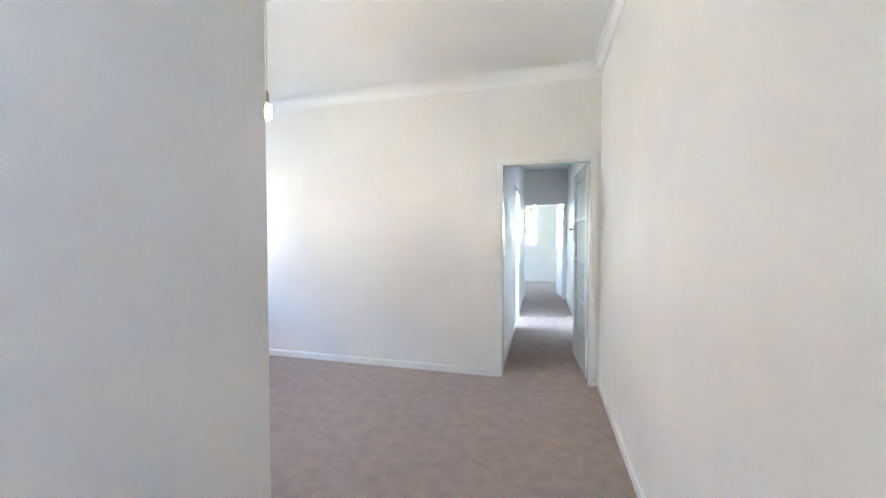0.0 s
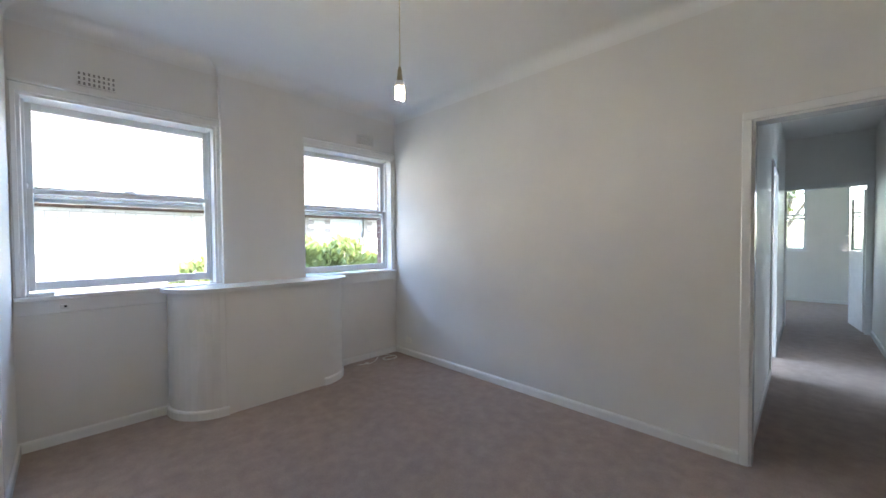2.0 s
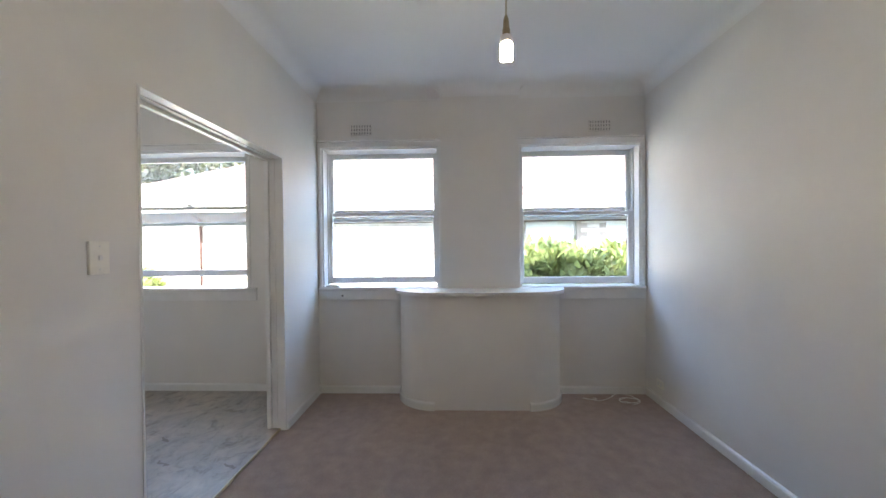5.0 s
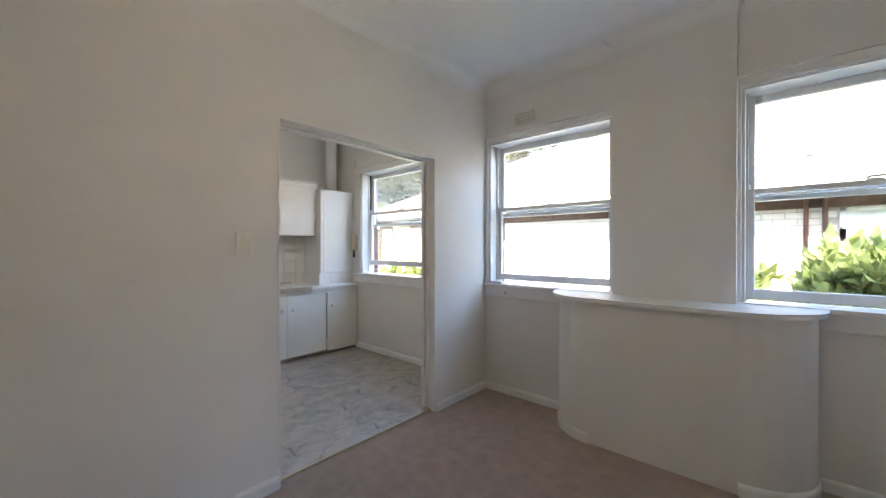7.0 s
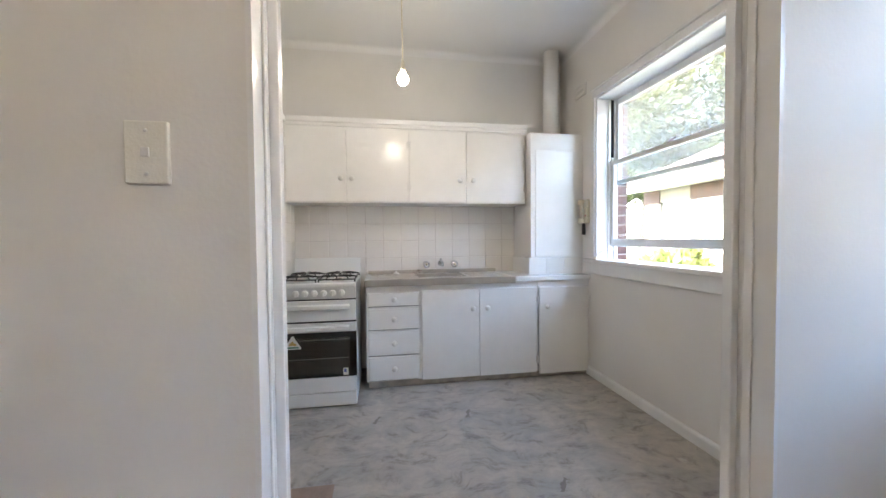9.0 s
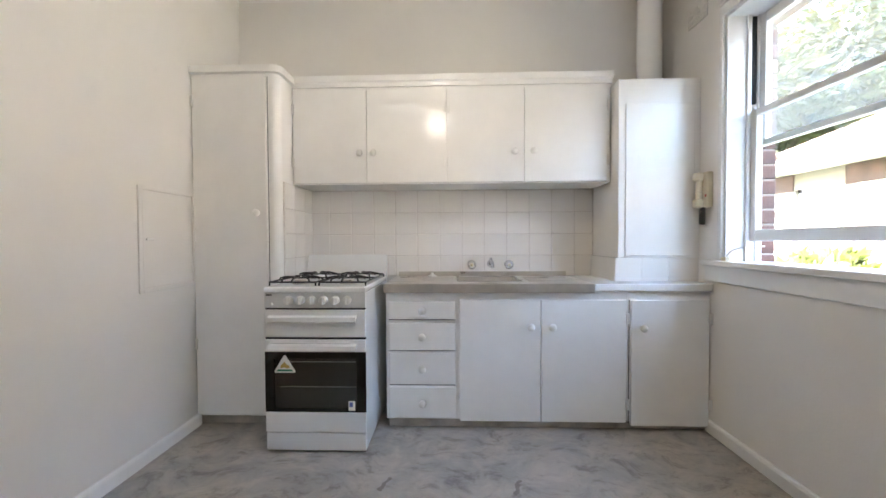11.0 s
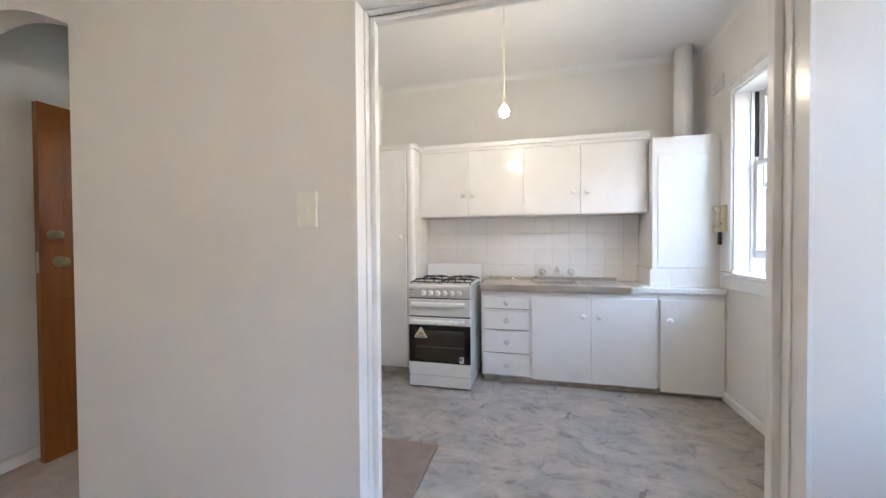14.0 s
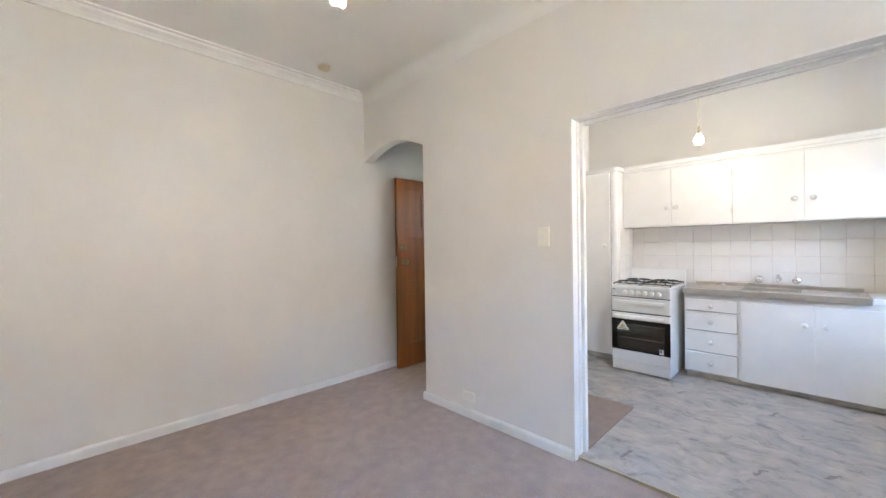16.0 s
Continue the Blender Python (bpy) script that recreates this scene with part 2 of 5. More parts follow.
def solid(bm, axis, w0, w1, us, zs, holes):
    """A wall between w0 and w1 across its axis, over the spans us and zs, with rectangular holes (u0, u1, z0, z1)."""
    U = sorted({*us, *(h[0] for h in holes), *(h[1] for h in holes)})
    Z = sorted({*zs, *(h[2] for h in holes), *(h[3] for h in holes)})
    U = [u for u in U if us[0] <= u <= us[1]]
    Z = [z for z in Z if zs[0] <= z <= zs[1]]

    def full(i, j):
        if not (0 <= i < len(U) - 1 and 0 <= j < len(Z) - 1):
            return False
        u, z = (U[i] + U[i + 1]) / 2, (Z[j] + Z[j + 1]) / 2
        return not any(h[0] < u < h[1] and h[2] < z < h[3] for h in holes)

    vs = {}

    def v(i, j, k):
        if (i, j, k) not in vs:
            w = (w0, w1)[k]
            vs[i, j, k] = bm.verts.new((w, U[i], Z[j]) if axis == "x" else (U[i], w, Z[j]))
        return vs[i, j, k]

    fs = []
    for i in range(len(U) - 1):
        for j in range(len(Z) - 1):
            if not full(i, j):
                continue
            fs.append(bm.faces.new((v(i, j, 0), v(i + 1, j, 0), v(i + 1, j + 1, 0), v(i, j + 1, 0))))
            fs.append(bm.faces.new((v(i, j, 1), v(i, j + 1, 1), v(i + 1, j + 1, 1), v(i + 1, j, 1))))
            for di, dj, q in ((-1, 0, ((i, j), (i, j + 1))), (1, 0, ((i + 1, j), (i + 1, j + 1))), (0, -1, ((i, j), (i + 1, j))), (0, 1, ((i, j + 1), (i + 1, j + 1)))):
                if not full(i + di, j + dj):
                    (a, b), (c, d) = q
                    fs.append(bm.faces.new((v(a, b, 0), v(c, d, 0), v(c, d, 1), v(a, b, 1))))
    bmesh.ops.recalc_face_normals(bm, faces=fs)
    return bm


# ---- the flat: shell ----
XW, YN, XE, H = -4.28, 3.10, 0.0, 2.88        # living room: west, north, east faces and ceiling
XK, YK = -1.24, -2.62                         # kitchen: east and back faces
FZ = -0.02                                    # top of the carpet
XG = -4.43                                    # plane of the window glass
T = 0.105
WINDOWS = ((0.10, 1.105, 0.022), (1.992, 2.997, 0.010), (-1.955, -0.75, 0.105))   # glass from, to; how far the lower sash is raised
SILL, HEAD = 1.0, 2.335

holes = [(g0 - 0.065, g1 + 0.065, SILL - 0.03, HEAD) for g0, g1, _ in WINDOWS]
structure("wall_west", solid(B(), "x", XW, XW - 0.19, (YK - 0.2, YN + 0.12), (-0.3, H + 0.3), holes), PAINT, "cream painted plaster wall with three sash windows", "wall")
north = solid(B(), "y", YN, YN + 0.12, (XW, 0.2), (-0.3, H + 0.3), [(-0.893, -0.075, -0.2, 2.05)])
structure("wall_north", north, PAINT, "cream painted plaster wall with a doorway to the hall", "wall")
structure("wall_east", solid(B(), "x", XE, 0.2, (-1.12, YN), (-0.3, H + 0.3), []), PAINT, "long cream painted plaster wall", "wall")

OP0, OP1, OPZ = -3.561, -2.260, 2.076          # kitchen opening
south = solid(B(), "y", 0.0, -T, (XW, -0.92), (-0.3, H + 0.3), [(OP0, OP1, -0.2, OPZ)])
arc = [(-0.92 + 0.92 * i / 28, 2.185 + 0.125 * math.sin(math.pi * min(1, max(0, i / 28)))) for i in range(29)]
prism(south, [(-0.92, H + 0.3)] + arc + [(0.0, H + 0.3)], "y", 0.0, -T)
structure("wall_south", south, PAINT, "cream painted wall with an arch and a wide kitchen opening", "wall")
structure("wall_entry", solid(B(), "x", -0.92, -1.06, (-1.12, -T), (-0.3, H + 0.3), []), PAINT, "cream painted plaster wall of the entry", "wall")
structure("wall_entry_end", solid(B(), "y", -1.12, -1.24, (-1.06, 0.2), (-0.3, H + 0.3), [(-0.92, -0.14, -0.2, 2.06)]), PAINT, "cream painted wall round the front doorway", "wall")
land = solid(B(), "y", -2.5, -2.6, (-1.06, 0.4), (-0.3, H + 0.3), [])
# unseen opening, invented and sized so that sun brightens the entry
solid(land, "x", 0.2, 0.3, (-2.5, -1.24), (-0.3, H + 0.3), [(-2.3, -1.4, 1.75, 2.4)])
structure("wall_landing", land, PAINT, "painted wall of the landing outside with an added unseen light opening", "wall")
kit = solid(B(), "x", XK, XK + 0.14, (YK - 0.2, -1.0), (-0.3, H + 0.3), [])
box(kit, XK + 0.14, -1.06, -1.24, -1.0, -0.3, H + 0.3)
structure("wall_kitchen_east", kit, PAINT, "cream painted kitchen wall beside a shallow recess", "wall")
structure("wall_kitchen_back", solid(B(), "y", YK, YK - 0.2, (XW, XK), (-0.3, H + 0.3), []), PAINT, "cream painted kitchen wall", "wall")

structure("floor", box(B(), XW, 0.2, -0.042, 12.0, -0.14, FZ), CARPET, "taupe cut-pile carpet with faint footmarks", "carpet floor")
structure("floor_entry", box(B(), -1.06, 0.2, -2.5, -0.042, -0.14, FZ), CARPET, "taupe cut-pile carpet of the entry", "carpet floor")
structure("floor_kitchen", box(B(), XW, -1.06, YK, -0.042, -0.12, -0.004), LINO, "worn grey marbled sheet vinyl floor with brown marks", "vinyl floor")
structure("trim_threshold", box(B(), OP0, OP1, -0.046, -0.039, -0.03, -0.002, 0.002), material("brass_strip", (0.70, 0.62, 0.44), 0.4, 0.8), "thin brass carpet edge strip", "threshold")
structure("ceiling", box(B(), XW - 0.19, 0.2, -T, YN + 0.12, H, H + 0.25), CEIL, "plain white painted plaster ceiling", "ceiling")
structure("ceiling_kitchen", box(B(), XW - 0.19, 0.3, YK - 0.2, -T, H + 0.02, H + 0.25), CEIL, "plain white painted kitchen ceiling", "ceiling")


CV = 0.11                                     # radius of the plaster cove


def cove(bm, axis, wall, sign, a, b, drop, depth, top):
    """A concave plaster cornice along a wall; axis is the way it runs."""
    n = 12
    pts = [(wall, top + 0.01)]
    pts += [(wall + sign * (0.001 + depth - depth * math.cos(math.pi / 2 * i / n)), top - drop + drop * 0.995 * math.sin(math.pi / 2 * i / n)) for i in range(n + 1)]
    pts += [(wall + sign * (depth + 0.002), top + 0.01)]
    prism(bm, pts, axis, a, b)
    return bm


def cove_corner(bm, x, y, a0, radius, top):
    """The cornice turned round an outer corner: the cove's profile swept a quarter turn about the corner."""
    n, k = 12, 10
    prof = [(radius - radius * math.cos(math.pi / 2 * i / n), top - radius + radius * 0.995 * math.sin(math.pi / 2 * i / n)) for i in range(n + 1)]
    rings = []
    for j in range(k + 1):
        a = a0 + math.pi / 2 * j / k
        rings.append([bm.verts.new((x + (d + 0.001) * math.cos(a), y + (d + 0.001) * math.sin(a), z)) for d, z in prof])
    for p, q in zip(rings, rings[1:]):
        for i in range(n):
            bm.faces.new((p[i], q[i], q[i + 1], p[i + 1]))
    return bm


structure("trim_cornice_north", cove(B(), "x", YN, -1, XW, 0.0, CV, CV, H), CEIL, "coved plaster cornice", "cornice")
breast = B()
cove(breast, "x", 1.188, -1, XW, -4.21, CV - 0.001, CV - 0.001, H)
cove(breast, "x", 1.914, 1, XW, -4.21, CV - 0.001, CV - 0.001, H)
cove_corner(breast, -4.21, 1.188, -math.pi / 2, CV - 0.001, H)
cove_corner(breast, -4.21, 1.914, 0.0, CV - 0.001, H)
structure("trim_cornice_breast", breast, CEIL, "coved plaster cornice turned round the chimney breast", "cornice")
structure("trim_cornice_west", cove(cove(B(), "y", XW, 1, 0.0, YN, CV, CV, H), "y", -4.21, 1, 1.188, 1.915, CV - 0.001, CV - 0.001, H), CEIL, "coved plaster cornice", "cornice")
structure("trim_cornice_south", cove(B(), "x", 0.0, 1, XW, 0.0, CV, CV, H), CEIL, "coved plaster cornice", "cornice")
eastc = B()
prism(eastc, [(0.0, H), (0.0, H - 0.085), (-0.012, H - 0.085), (-0.014, H - 0.066), (-0.03, H - 0.045), (-0.055, H - 0.028), (-0.06, H - 0.014), (-0.085, H - 0.012), (-0.085, H)], "y", 0.0, YN)
structure("trim_cornice_east", eastc, TRIM, "stepped white plaster cornice", "cornice")
kc = B()
cove(kc, "x", YK, 1, XW, XK, 0.05, 0.05, H + 0.02)
cove(kc, "y", XW, 1, YK, -T, 0.05, 0.05, H + 0.02)
cove(kc, "y", XK, -1, YK, -1.0, 0.05, 0.05, H + 0.02)
structure("trim_cornice_kitchen", kc, CEIL, "small coved kitchen cornice", "cornice")

SK, SKD = 0.07, 0.018


def skirt(bm, x0, y0, x1, y1, nx, ny, base=0.0):
    """A skirting board with a rounded top from one floor point to another; (nx, ny) points into the room."""
    d = [(0.0, 0.0), (SKD, 0.0), (SKD, SK - 0.016), (SKD - 0.004, SK - 0.006), (SKD - 0.011, SK), (0.0, SK)]
    vs = [[bm.verts.new((x + nx * u, y + ny * u, base + z)) for u, z in d] for x, y in ((x0, y0), (x1, y1))]
    n = len(d)
    fs = [bm.faces.new(vs[0]), bm.faces.new(vs[1][::-1])]
    fs += [bm.faces.new((vs[0][i], vs[1][i], vs[1][(i + 1) % n], vs[0][(i + 1) % n])) for i in range(n)]
    bmesh.ops.recalc_face_normals(bm, faces=fs)
    return bm


def baseboard(name, *runs):
    bm = B()
    for r in runs:
        skirt(bm, *r, 0.0 if "kitchen" in name else FZ)
    return structure(name, bm, TRIM, "white gloss painted timber skirting board", "skirting board")


baseboard("baseboard_north", (XW, YN, -0.935, YN, 0, -1))
baseboard("baseboard_west", (XW, 0, XW, 0.785, 1, 0), (XW, 2.285, XW, YN - SKD, 1, 0))
baseboard("baseboard_south", (XW + SKD, 0, OP0 - 0.0, 0, 0, 1), (OP1, 0, -0.92, 0, 0, 1))
baseboard("baseboard_east", (XE, -1.12, XE, YN, -1, 0))
baseboard("baseboard_entry", (-0.92, -1.12, -0.92, SKD, 1, 0))
baseboard("baseboard_kitchen_west", (XW, -2.12, XW, -T, 1, 0))
baseboard("baseboard_kitchen_east", (XK, -2.12, XK, -1.0, -1, 0))


# ---- chimney breast and boxed-in fireplace ----
BX, BY0, BY1 = -4.21, 1.19, 1.912
structure("wall_chimney_breast", box(B(), XW - 0.01, BX, BY0, BY1, 0.96, H), PAINT, "shallow cream painted chimney breast between the windows", "chimney breast")


def rounded_front(x_back, x_front, y0, y1, r, n=10):
    """Outline in plan of a box with two rounded front corners."""
    pts = [(x_back, y0)]
    for i in range(n + 1):
        a = math.pi / 2 * i / n
        pts.append((x_front - r + r * math.sin(a), y0 + r - r * math.cos(a)))
    for i in range(n + 1):
        a = math.pi / 2 * i / n
        pts.append((x_front - r + r * math.cos(a), y1 - r + r * math.sin(a)))
    return pts + [(x_back, y1)]


fire = thing("boxed_fireplace", (-4.1, 1.53, 0.0), "boxed-in cream fireplace with rounded corners below the mantel shelf", "fireplace", kind="structure")
XF = -3.905
part("surround", prism(B(), rounded_front(XW, XF, 0.80, 2.27, 0.33), "z", FZ, 0.962), PAINT, fire)
part("front_panel", box(B(), XF - 0.005, XF + 0.004, 1.115, 1.935, FZ + 0.002, 0.955), PAINT, fire, "flat panel closing the hearth")
part("mantel_shelf", prism(B(), rounded_front(XW, XF + 0.045, 0.755, 2.31, 0.36), "z", 0.962, 0.99), TRIM, fire, "white gloss mantel shelf with rounded corners")
for side in (0, 1):
    b = B()
    n = 10
    r = 0.33
    arcp = []
    for i in range(n + 1):
        a = math.pi / 2 * i / n
        if side == 0:
            arcp.append((XF - r + r * math.sin(a), 0.80 + r - r * math.cos(a), math.sin(a), -math.cos(a)))
        else:
            arcp.append((XF - r + r * math.sin(a), 2.27 - r + r * math.cos(a), math.sin(a), math.cos(a)))
    arcp.insert(0, (XW, arcp[0][1], arcp[0][2], arcp[0][3]))
    d = [(0.0, 0.0), (SKD, 0.0), (SKD, SK - 0.016), (SKD - 0.004, SK - 0.006), (SKD - 0.011, SK), (0.0, SK)]
    rings = [[b.verts.new((x + nx * u, y + ny * u, FZ + z)) for u, z in d] for x, y, nx, ny in arcp]
    for p, q in zip(rings, rings[1:]):
        for i in range(len(d)):
            b.faces.new((p[i], q[i], q[(i + 1) % len(d)], p[(i + 1) % len(d)]))
    b.faces.new(rings[0])
    b.faces.new(rings[-1])
    bmesh.ops.recalc_face_normals(b, faces=b.faces[:])
    part("curved_skirting", b, TRIM, fire)


# ---- windows ----
def sash_window(number, g0, g1, lift, label):
    """A double-hung timber window in the west wall; g0 to g1 is the glass."""
    w = thing(f"window_{number}", (XG, (g0 + g1) / 2, SILL), label, "window", kind="structure")
    a0, a1 = g0 - 0.065, g1 + 0.065
    b = B()
    for y0, y1 in ((a0, a0 + 0.022), (a1 - 0.022, a1)):
        box(b, XW - 0.19, XW, y0, y1, SILL - 0.03, HEAD)
    box(b, XW - 0.19, XW, a0 + 0.022, a1 - 0.022, HEAD - 0.022, HEAD)
    for y0, y1 in ((a0 + 0.022, a0 + 0.034), (a1 - 0.034, a1 - 0.022)):
        box(b, XG + 0.032, XG + 0.05, y0, y1, SILL, HEAD - 0.022)
        box(b, XG - 0.012, XG - 0.002, y0, y1, SILL, HEAD - 0.022)
    part("window_frame", b, SASH, w)
    b = B()
    o0, o1 = a0 - 0.022, a1 + 0.022
    for y0, y1 in ((o0, a0 + 0.006), (a1 - 0.006, o1)):
        box(b, XW - 0.002, XW + 0.016, y0, y1, SILL, HEAD + 0.005, 0.004)
    box(b, XW - 0.002, XW + 0.016, o0, o1, HEAD - 0.006, HEAD + 0.05, 0.004)
    box(b, XW - 0.002, XW + 0.03, o0 - 0.004, o1 + 0.004, HEAD + 0.05, HEAD + 0.068, 0.005)
    part("architrave", b, TRIM, w)
    s0, s1 = g0 - 0.043, g1 + 0.043
    meet = 1.655 + lift
    zt = HEAD - 0.026

    def sash(name, x0, x1, z0, z1, low, high, glass=GLASS):
        sb = B()
        box(sb, x0, x1, s0, g0, z0, z1, 0.004)
        box(sb, x0, x1, g1, s1, z0, z1, 0.004)
        box(sb, x0 + 0.001, x1 - 0.001, g0, g1, z0, z0 + low, 0.004)
        box(sb, x0 + 0.001, x1 - 0.001, g0, g1, z1 - high, z1, 0.004)
        s = part(name, sb, SASH, w)
        xm = (x0 + x1) / 2
        part("pane", box(B(), xm - 0.002, xm + 0.002, g0 - 0.01, g1 + 0.01, z0 + low - 0.01, z1 - high + 0.01), glass, s, "clear glass pane")
        return s

    up = sash("upper_sash", XG - 0.05, XG - 0.014, 1.635 - lift * 0.2, zt, 0.032, 0.05, DUSTY_GLARE)
    lo = sash("lower_sash", XG - 0.006, XG + 0.03, SILL + lift, meet + 0.045, 0.062, 0.034)
    if number == 3:
        # solid black strip in place of the groove's shade
        part("groove_shade", box(B(), XG - 0.001, XG + 0.031, s0 - 0.004, s0 + 0.003, meet + 0.08, zt), GAP_SHADE, w, "black strip painted as the shade in the sash cord groove")
    b = B()
    ym = (g0 + g1) / 2
    box(b, XG - 0.004, XG + 0.028, ym - 0.03, ym + 0.03, meet + 0.045, meet + 0.053, 0.002)
    tube(b, [(XG + 0.01, ym - 0.03, meet + 0.06), (XG + 0.012, ym, meet + 0.068), (XG + 0.02, ym + 0.04, meet + 0.064)], 0.007)
    part("latch", b, material("latch_metal", (0.35, 0.34, 0.33), 0.35, 0.8), lo, "painted sash fastener")
    b = B()
    for y in (s0 + 0.012, s1 - 0.012):
        tube(b, [(XG + 0.014, y, meet + 0.03), (XG + 0.016, y, meet + 0.075)], 0.009)
    part("sash_horn", b, SASH, lo)
    b = B()
    box(b, XW - 0.18, XW + 0.035, a0 - 0.03, a1 + 0.03, SILL - 0.032, SILL - 0.002, 0.006)
    part("window_sill", b, TRIM, w)
    b = B()
    box(b, XW - 0.36, XW - 0.16, a0 - 0.05, a1 + 0.05, SILL - 0.06, SILL - 0.025, 0.004)
    part("outer_sill", b, SASH, w, "sunlit painted outer sill")
    return w


sash_window(1, *WINDOWS[0], "white timber double-hung sash window, slightly raised")
sash_window(2, *WINDOWS[1], "white timber double-hung sash window over the mantel end")
sash_window(3, *WINDOWS[2], "white timber kitchen sash window, lower sash raised a little")
b = B()
box(b, XW - 0.001, XW + 0.033, 0.004, 0.80, SILL - 0.033, SILL - 0.003, 0.006)
structure("trim_sill_south", b, TRIM, "white gloss window sill board", "window sill")
b = B()
box(b, XW - 0.001, XW + 0.033, 2.27, YN - 0.004, SILL - 0.033, SILL - 0.003, 0.006)
structure("trim_sill_north", b, TRIM, "white gloss window sill board", "window sill")
b = B()
box(b, XW - 0.001, XW + 0.037, -2.155, -0.60, SILL - 0.0335, SILL - 0.0025, 0.006)
structure("trim_sill_kitchen", b, TRIM, "white gloss kitchen window sill board", "window sill")
for nm, y0, y1 in (("trim_apron_south", 0.004, 0.80), ("trim_apron_north", 2.26, YN - 0.004), ("trim_apron_kitchen", -2.14, -0.605)):
    structure(nm, box(B(), XW - 0.001, XW + 0.014, y0, y1, 0.875, SILL - 0.034, 0.003), TRIM, "white gloss apron board under the sill", "apron board")

# ---- kitchen opening lining ----
b = B()
for x, s in ((OP1, -1), (OP0, 1)):
    box(b, x, x + s * 0.012, -T - 0.027, 0.004, FZ, OPZ)
    box(b, x + s * 0.012, x + s * 0.019, -0.083, -0.057, 0.0, OPZ - 0.012, 0.003)
    box(b, x + s * 0.012, x + s * 0.036, -T - 0.027, -0.100, 0.0, OPZ - 0.012, 0.003)
box(b, OP0 + 0.012, OP1 - 0.012, -T - 0.027, 0.004, OPZ - 0.012, OPZ)
box(b, OP0 + 0.019, OP1 - 0.019, -0.083, -0.057, OPZ - 0.019, OPZ - 0.012, 0.003)
box(b, OP0 + 0.036, OP1 - 0.036, -T - 0.027, -0.100, OPZ - 0.034, OPZ - 0.012, 0.003)
structure("trim_kitchen_lining", b, TRIM, "stepped white gloss lining of the kitchen opening", "door lining")

# ---- hall and bedroom beyond ----
HX0, HX1, HE = -0.908, 0.01, 8.12
structure("wall_hall_west", solid(B(), "x", HX0, HX0 - 0.1, (YN + 0.12, HE), (-0.3, H + 0.3), [(5.17, 5.92, -0.2, 2.06)]), PAINT, "painted hall wall with a side doorway", "wall")
structure("wall_hall_east", solid(B(), "x", HX1, HX1 + 0.1, (YN + 0.12, HE), (-0.3, H + 0.3), []), PAINT, "painted hall wall", "wall")
structure("wall_hall_end", solid(B(), "y", HE, HE + 0.1, (-3.0, 2.6), (-0.3, H + 0.3), [(-0.885, -0.06, -0.2, 2.08)]), PAINT, "painted wall round the bedroom doorway", "wall")
YB = 11.4
BW = ((-1.32, -0.66), (-0.09, 0.57))
structure("wall_bedroom", solid(B(), "y", YB, YB + 0.2, (-3.0, 2.6), (-0.3, H + 0.3), [(a, c, 1.08, 2.5) for a, c in BW]), PAINT, "pale painted bedroom wall with two windows", "wall")
# the unseen opening on the west side is invented, to light the bedroom
structure("wall_bedroom_side", solid(solid(B(), "x", -3.0, -3.1, (HE, YB + 0.2), (-0.3, H + 0.3), [(9.6, 10.4, 1.2, 2.0)]), "x", 2.6, 2.7, (HE, YB + 0.2), (-0.3, H + 0.3), []), PAINT, "plain painted bedroom walls", "wall")
structure("ceiling_hall", box(B(), -3.1, 2.7, YN + 0.12, YB + 0.2, H - 0.02, H + 0.25), CEIL, "white painted hall and bedroom ceiling", "ceiling")
side = solid(B(), "x", XW, XW - 0.19, (YN + 0.12, 7.0), (-0.3, H + 0.3), [(4.6, 6.6, 0.9, 2.4)])
solid(side, "y", 7.0, 6.9, (XW, HX0 - 0.1), (-0.3, H), [])
structure("wall_side_room", side, PAINT, "plain painted walls of the side room", "wall")
structure("ceiling_side_room", box(B(), XW - 0.19, -3.1, YN + 0.12, 7.0, H - 0.02, H + 0.25), CEIL, "white painted side room ceiling", "ceiling")
baseboard("baseboard_hall_west", (HX0, YN + 0.12, HX0, 5.11, 1, 0), (HX0, 5.98, HX0, HE, 1, 0))
baseboard("baseboard_hall_east", (HX1, YN + 0.12, HX1, HE, -1, 0))
baseboard("baseboard_bedroom", (-3.0, YB, 2.6, YB, 0, -1))
b = B()
for y0, y1 in ((5.11, 5.17), (5.92, 5.98)):
    box(b, HX0, HX0 + 0.018, y0, y1, FZ, 2.06, 0.004)
box(b, HX0, HX0 + 0.018, 5.11, 5.98, 2.06, 2.12, 0.004)
structure("trim_hall_architrave", b, TRIM, "white gloss door architrave", "architrave")
b = B()
for x0, x1 in ((-0.905, -0.88), (-0.065, -0.003)):
    box(b, x0, x1, HE - 0.018, HE, FZ, 2.08, 0.004)
box(b, -0.905, -0.003, HE - 0.018, HE, 2.08, 2.14, 0.004)
structure("trim_bedroom_architrave", b, TRIM, "white gloss door architrave", "architrave")
b = B()
for x0, x1 in ((-0.935, -0.888), (-0.080, -0.033)):
    box(b, x0, x1, YN - 0.018, YN, FZ, 2.045, 0.005)
box(b, -0.935, -0.033, YN - 0.018, YN, 2.045, 2.092, 0.005)
box(b, -0.893, -0.875, YN, YN + 0.12, FZ, 2.05)
box(b, -0.093, -0.075, YN, YN + 0.12, FZ, 2.05)
box(b, -0.875, -0.093, YN, YN + 0.12, 2.032, 2.05)
structure("trim_hall_door_frame", b, TRIM, "white gloss door frame and architrave", "door frame")
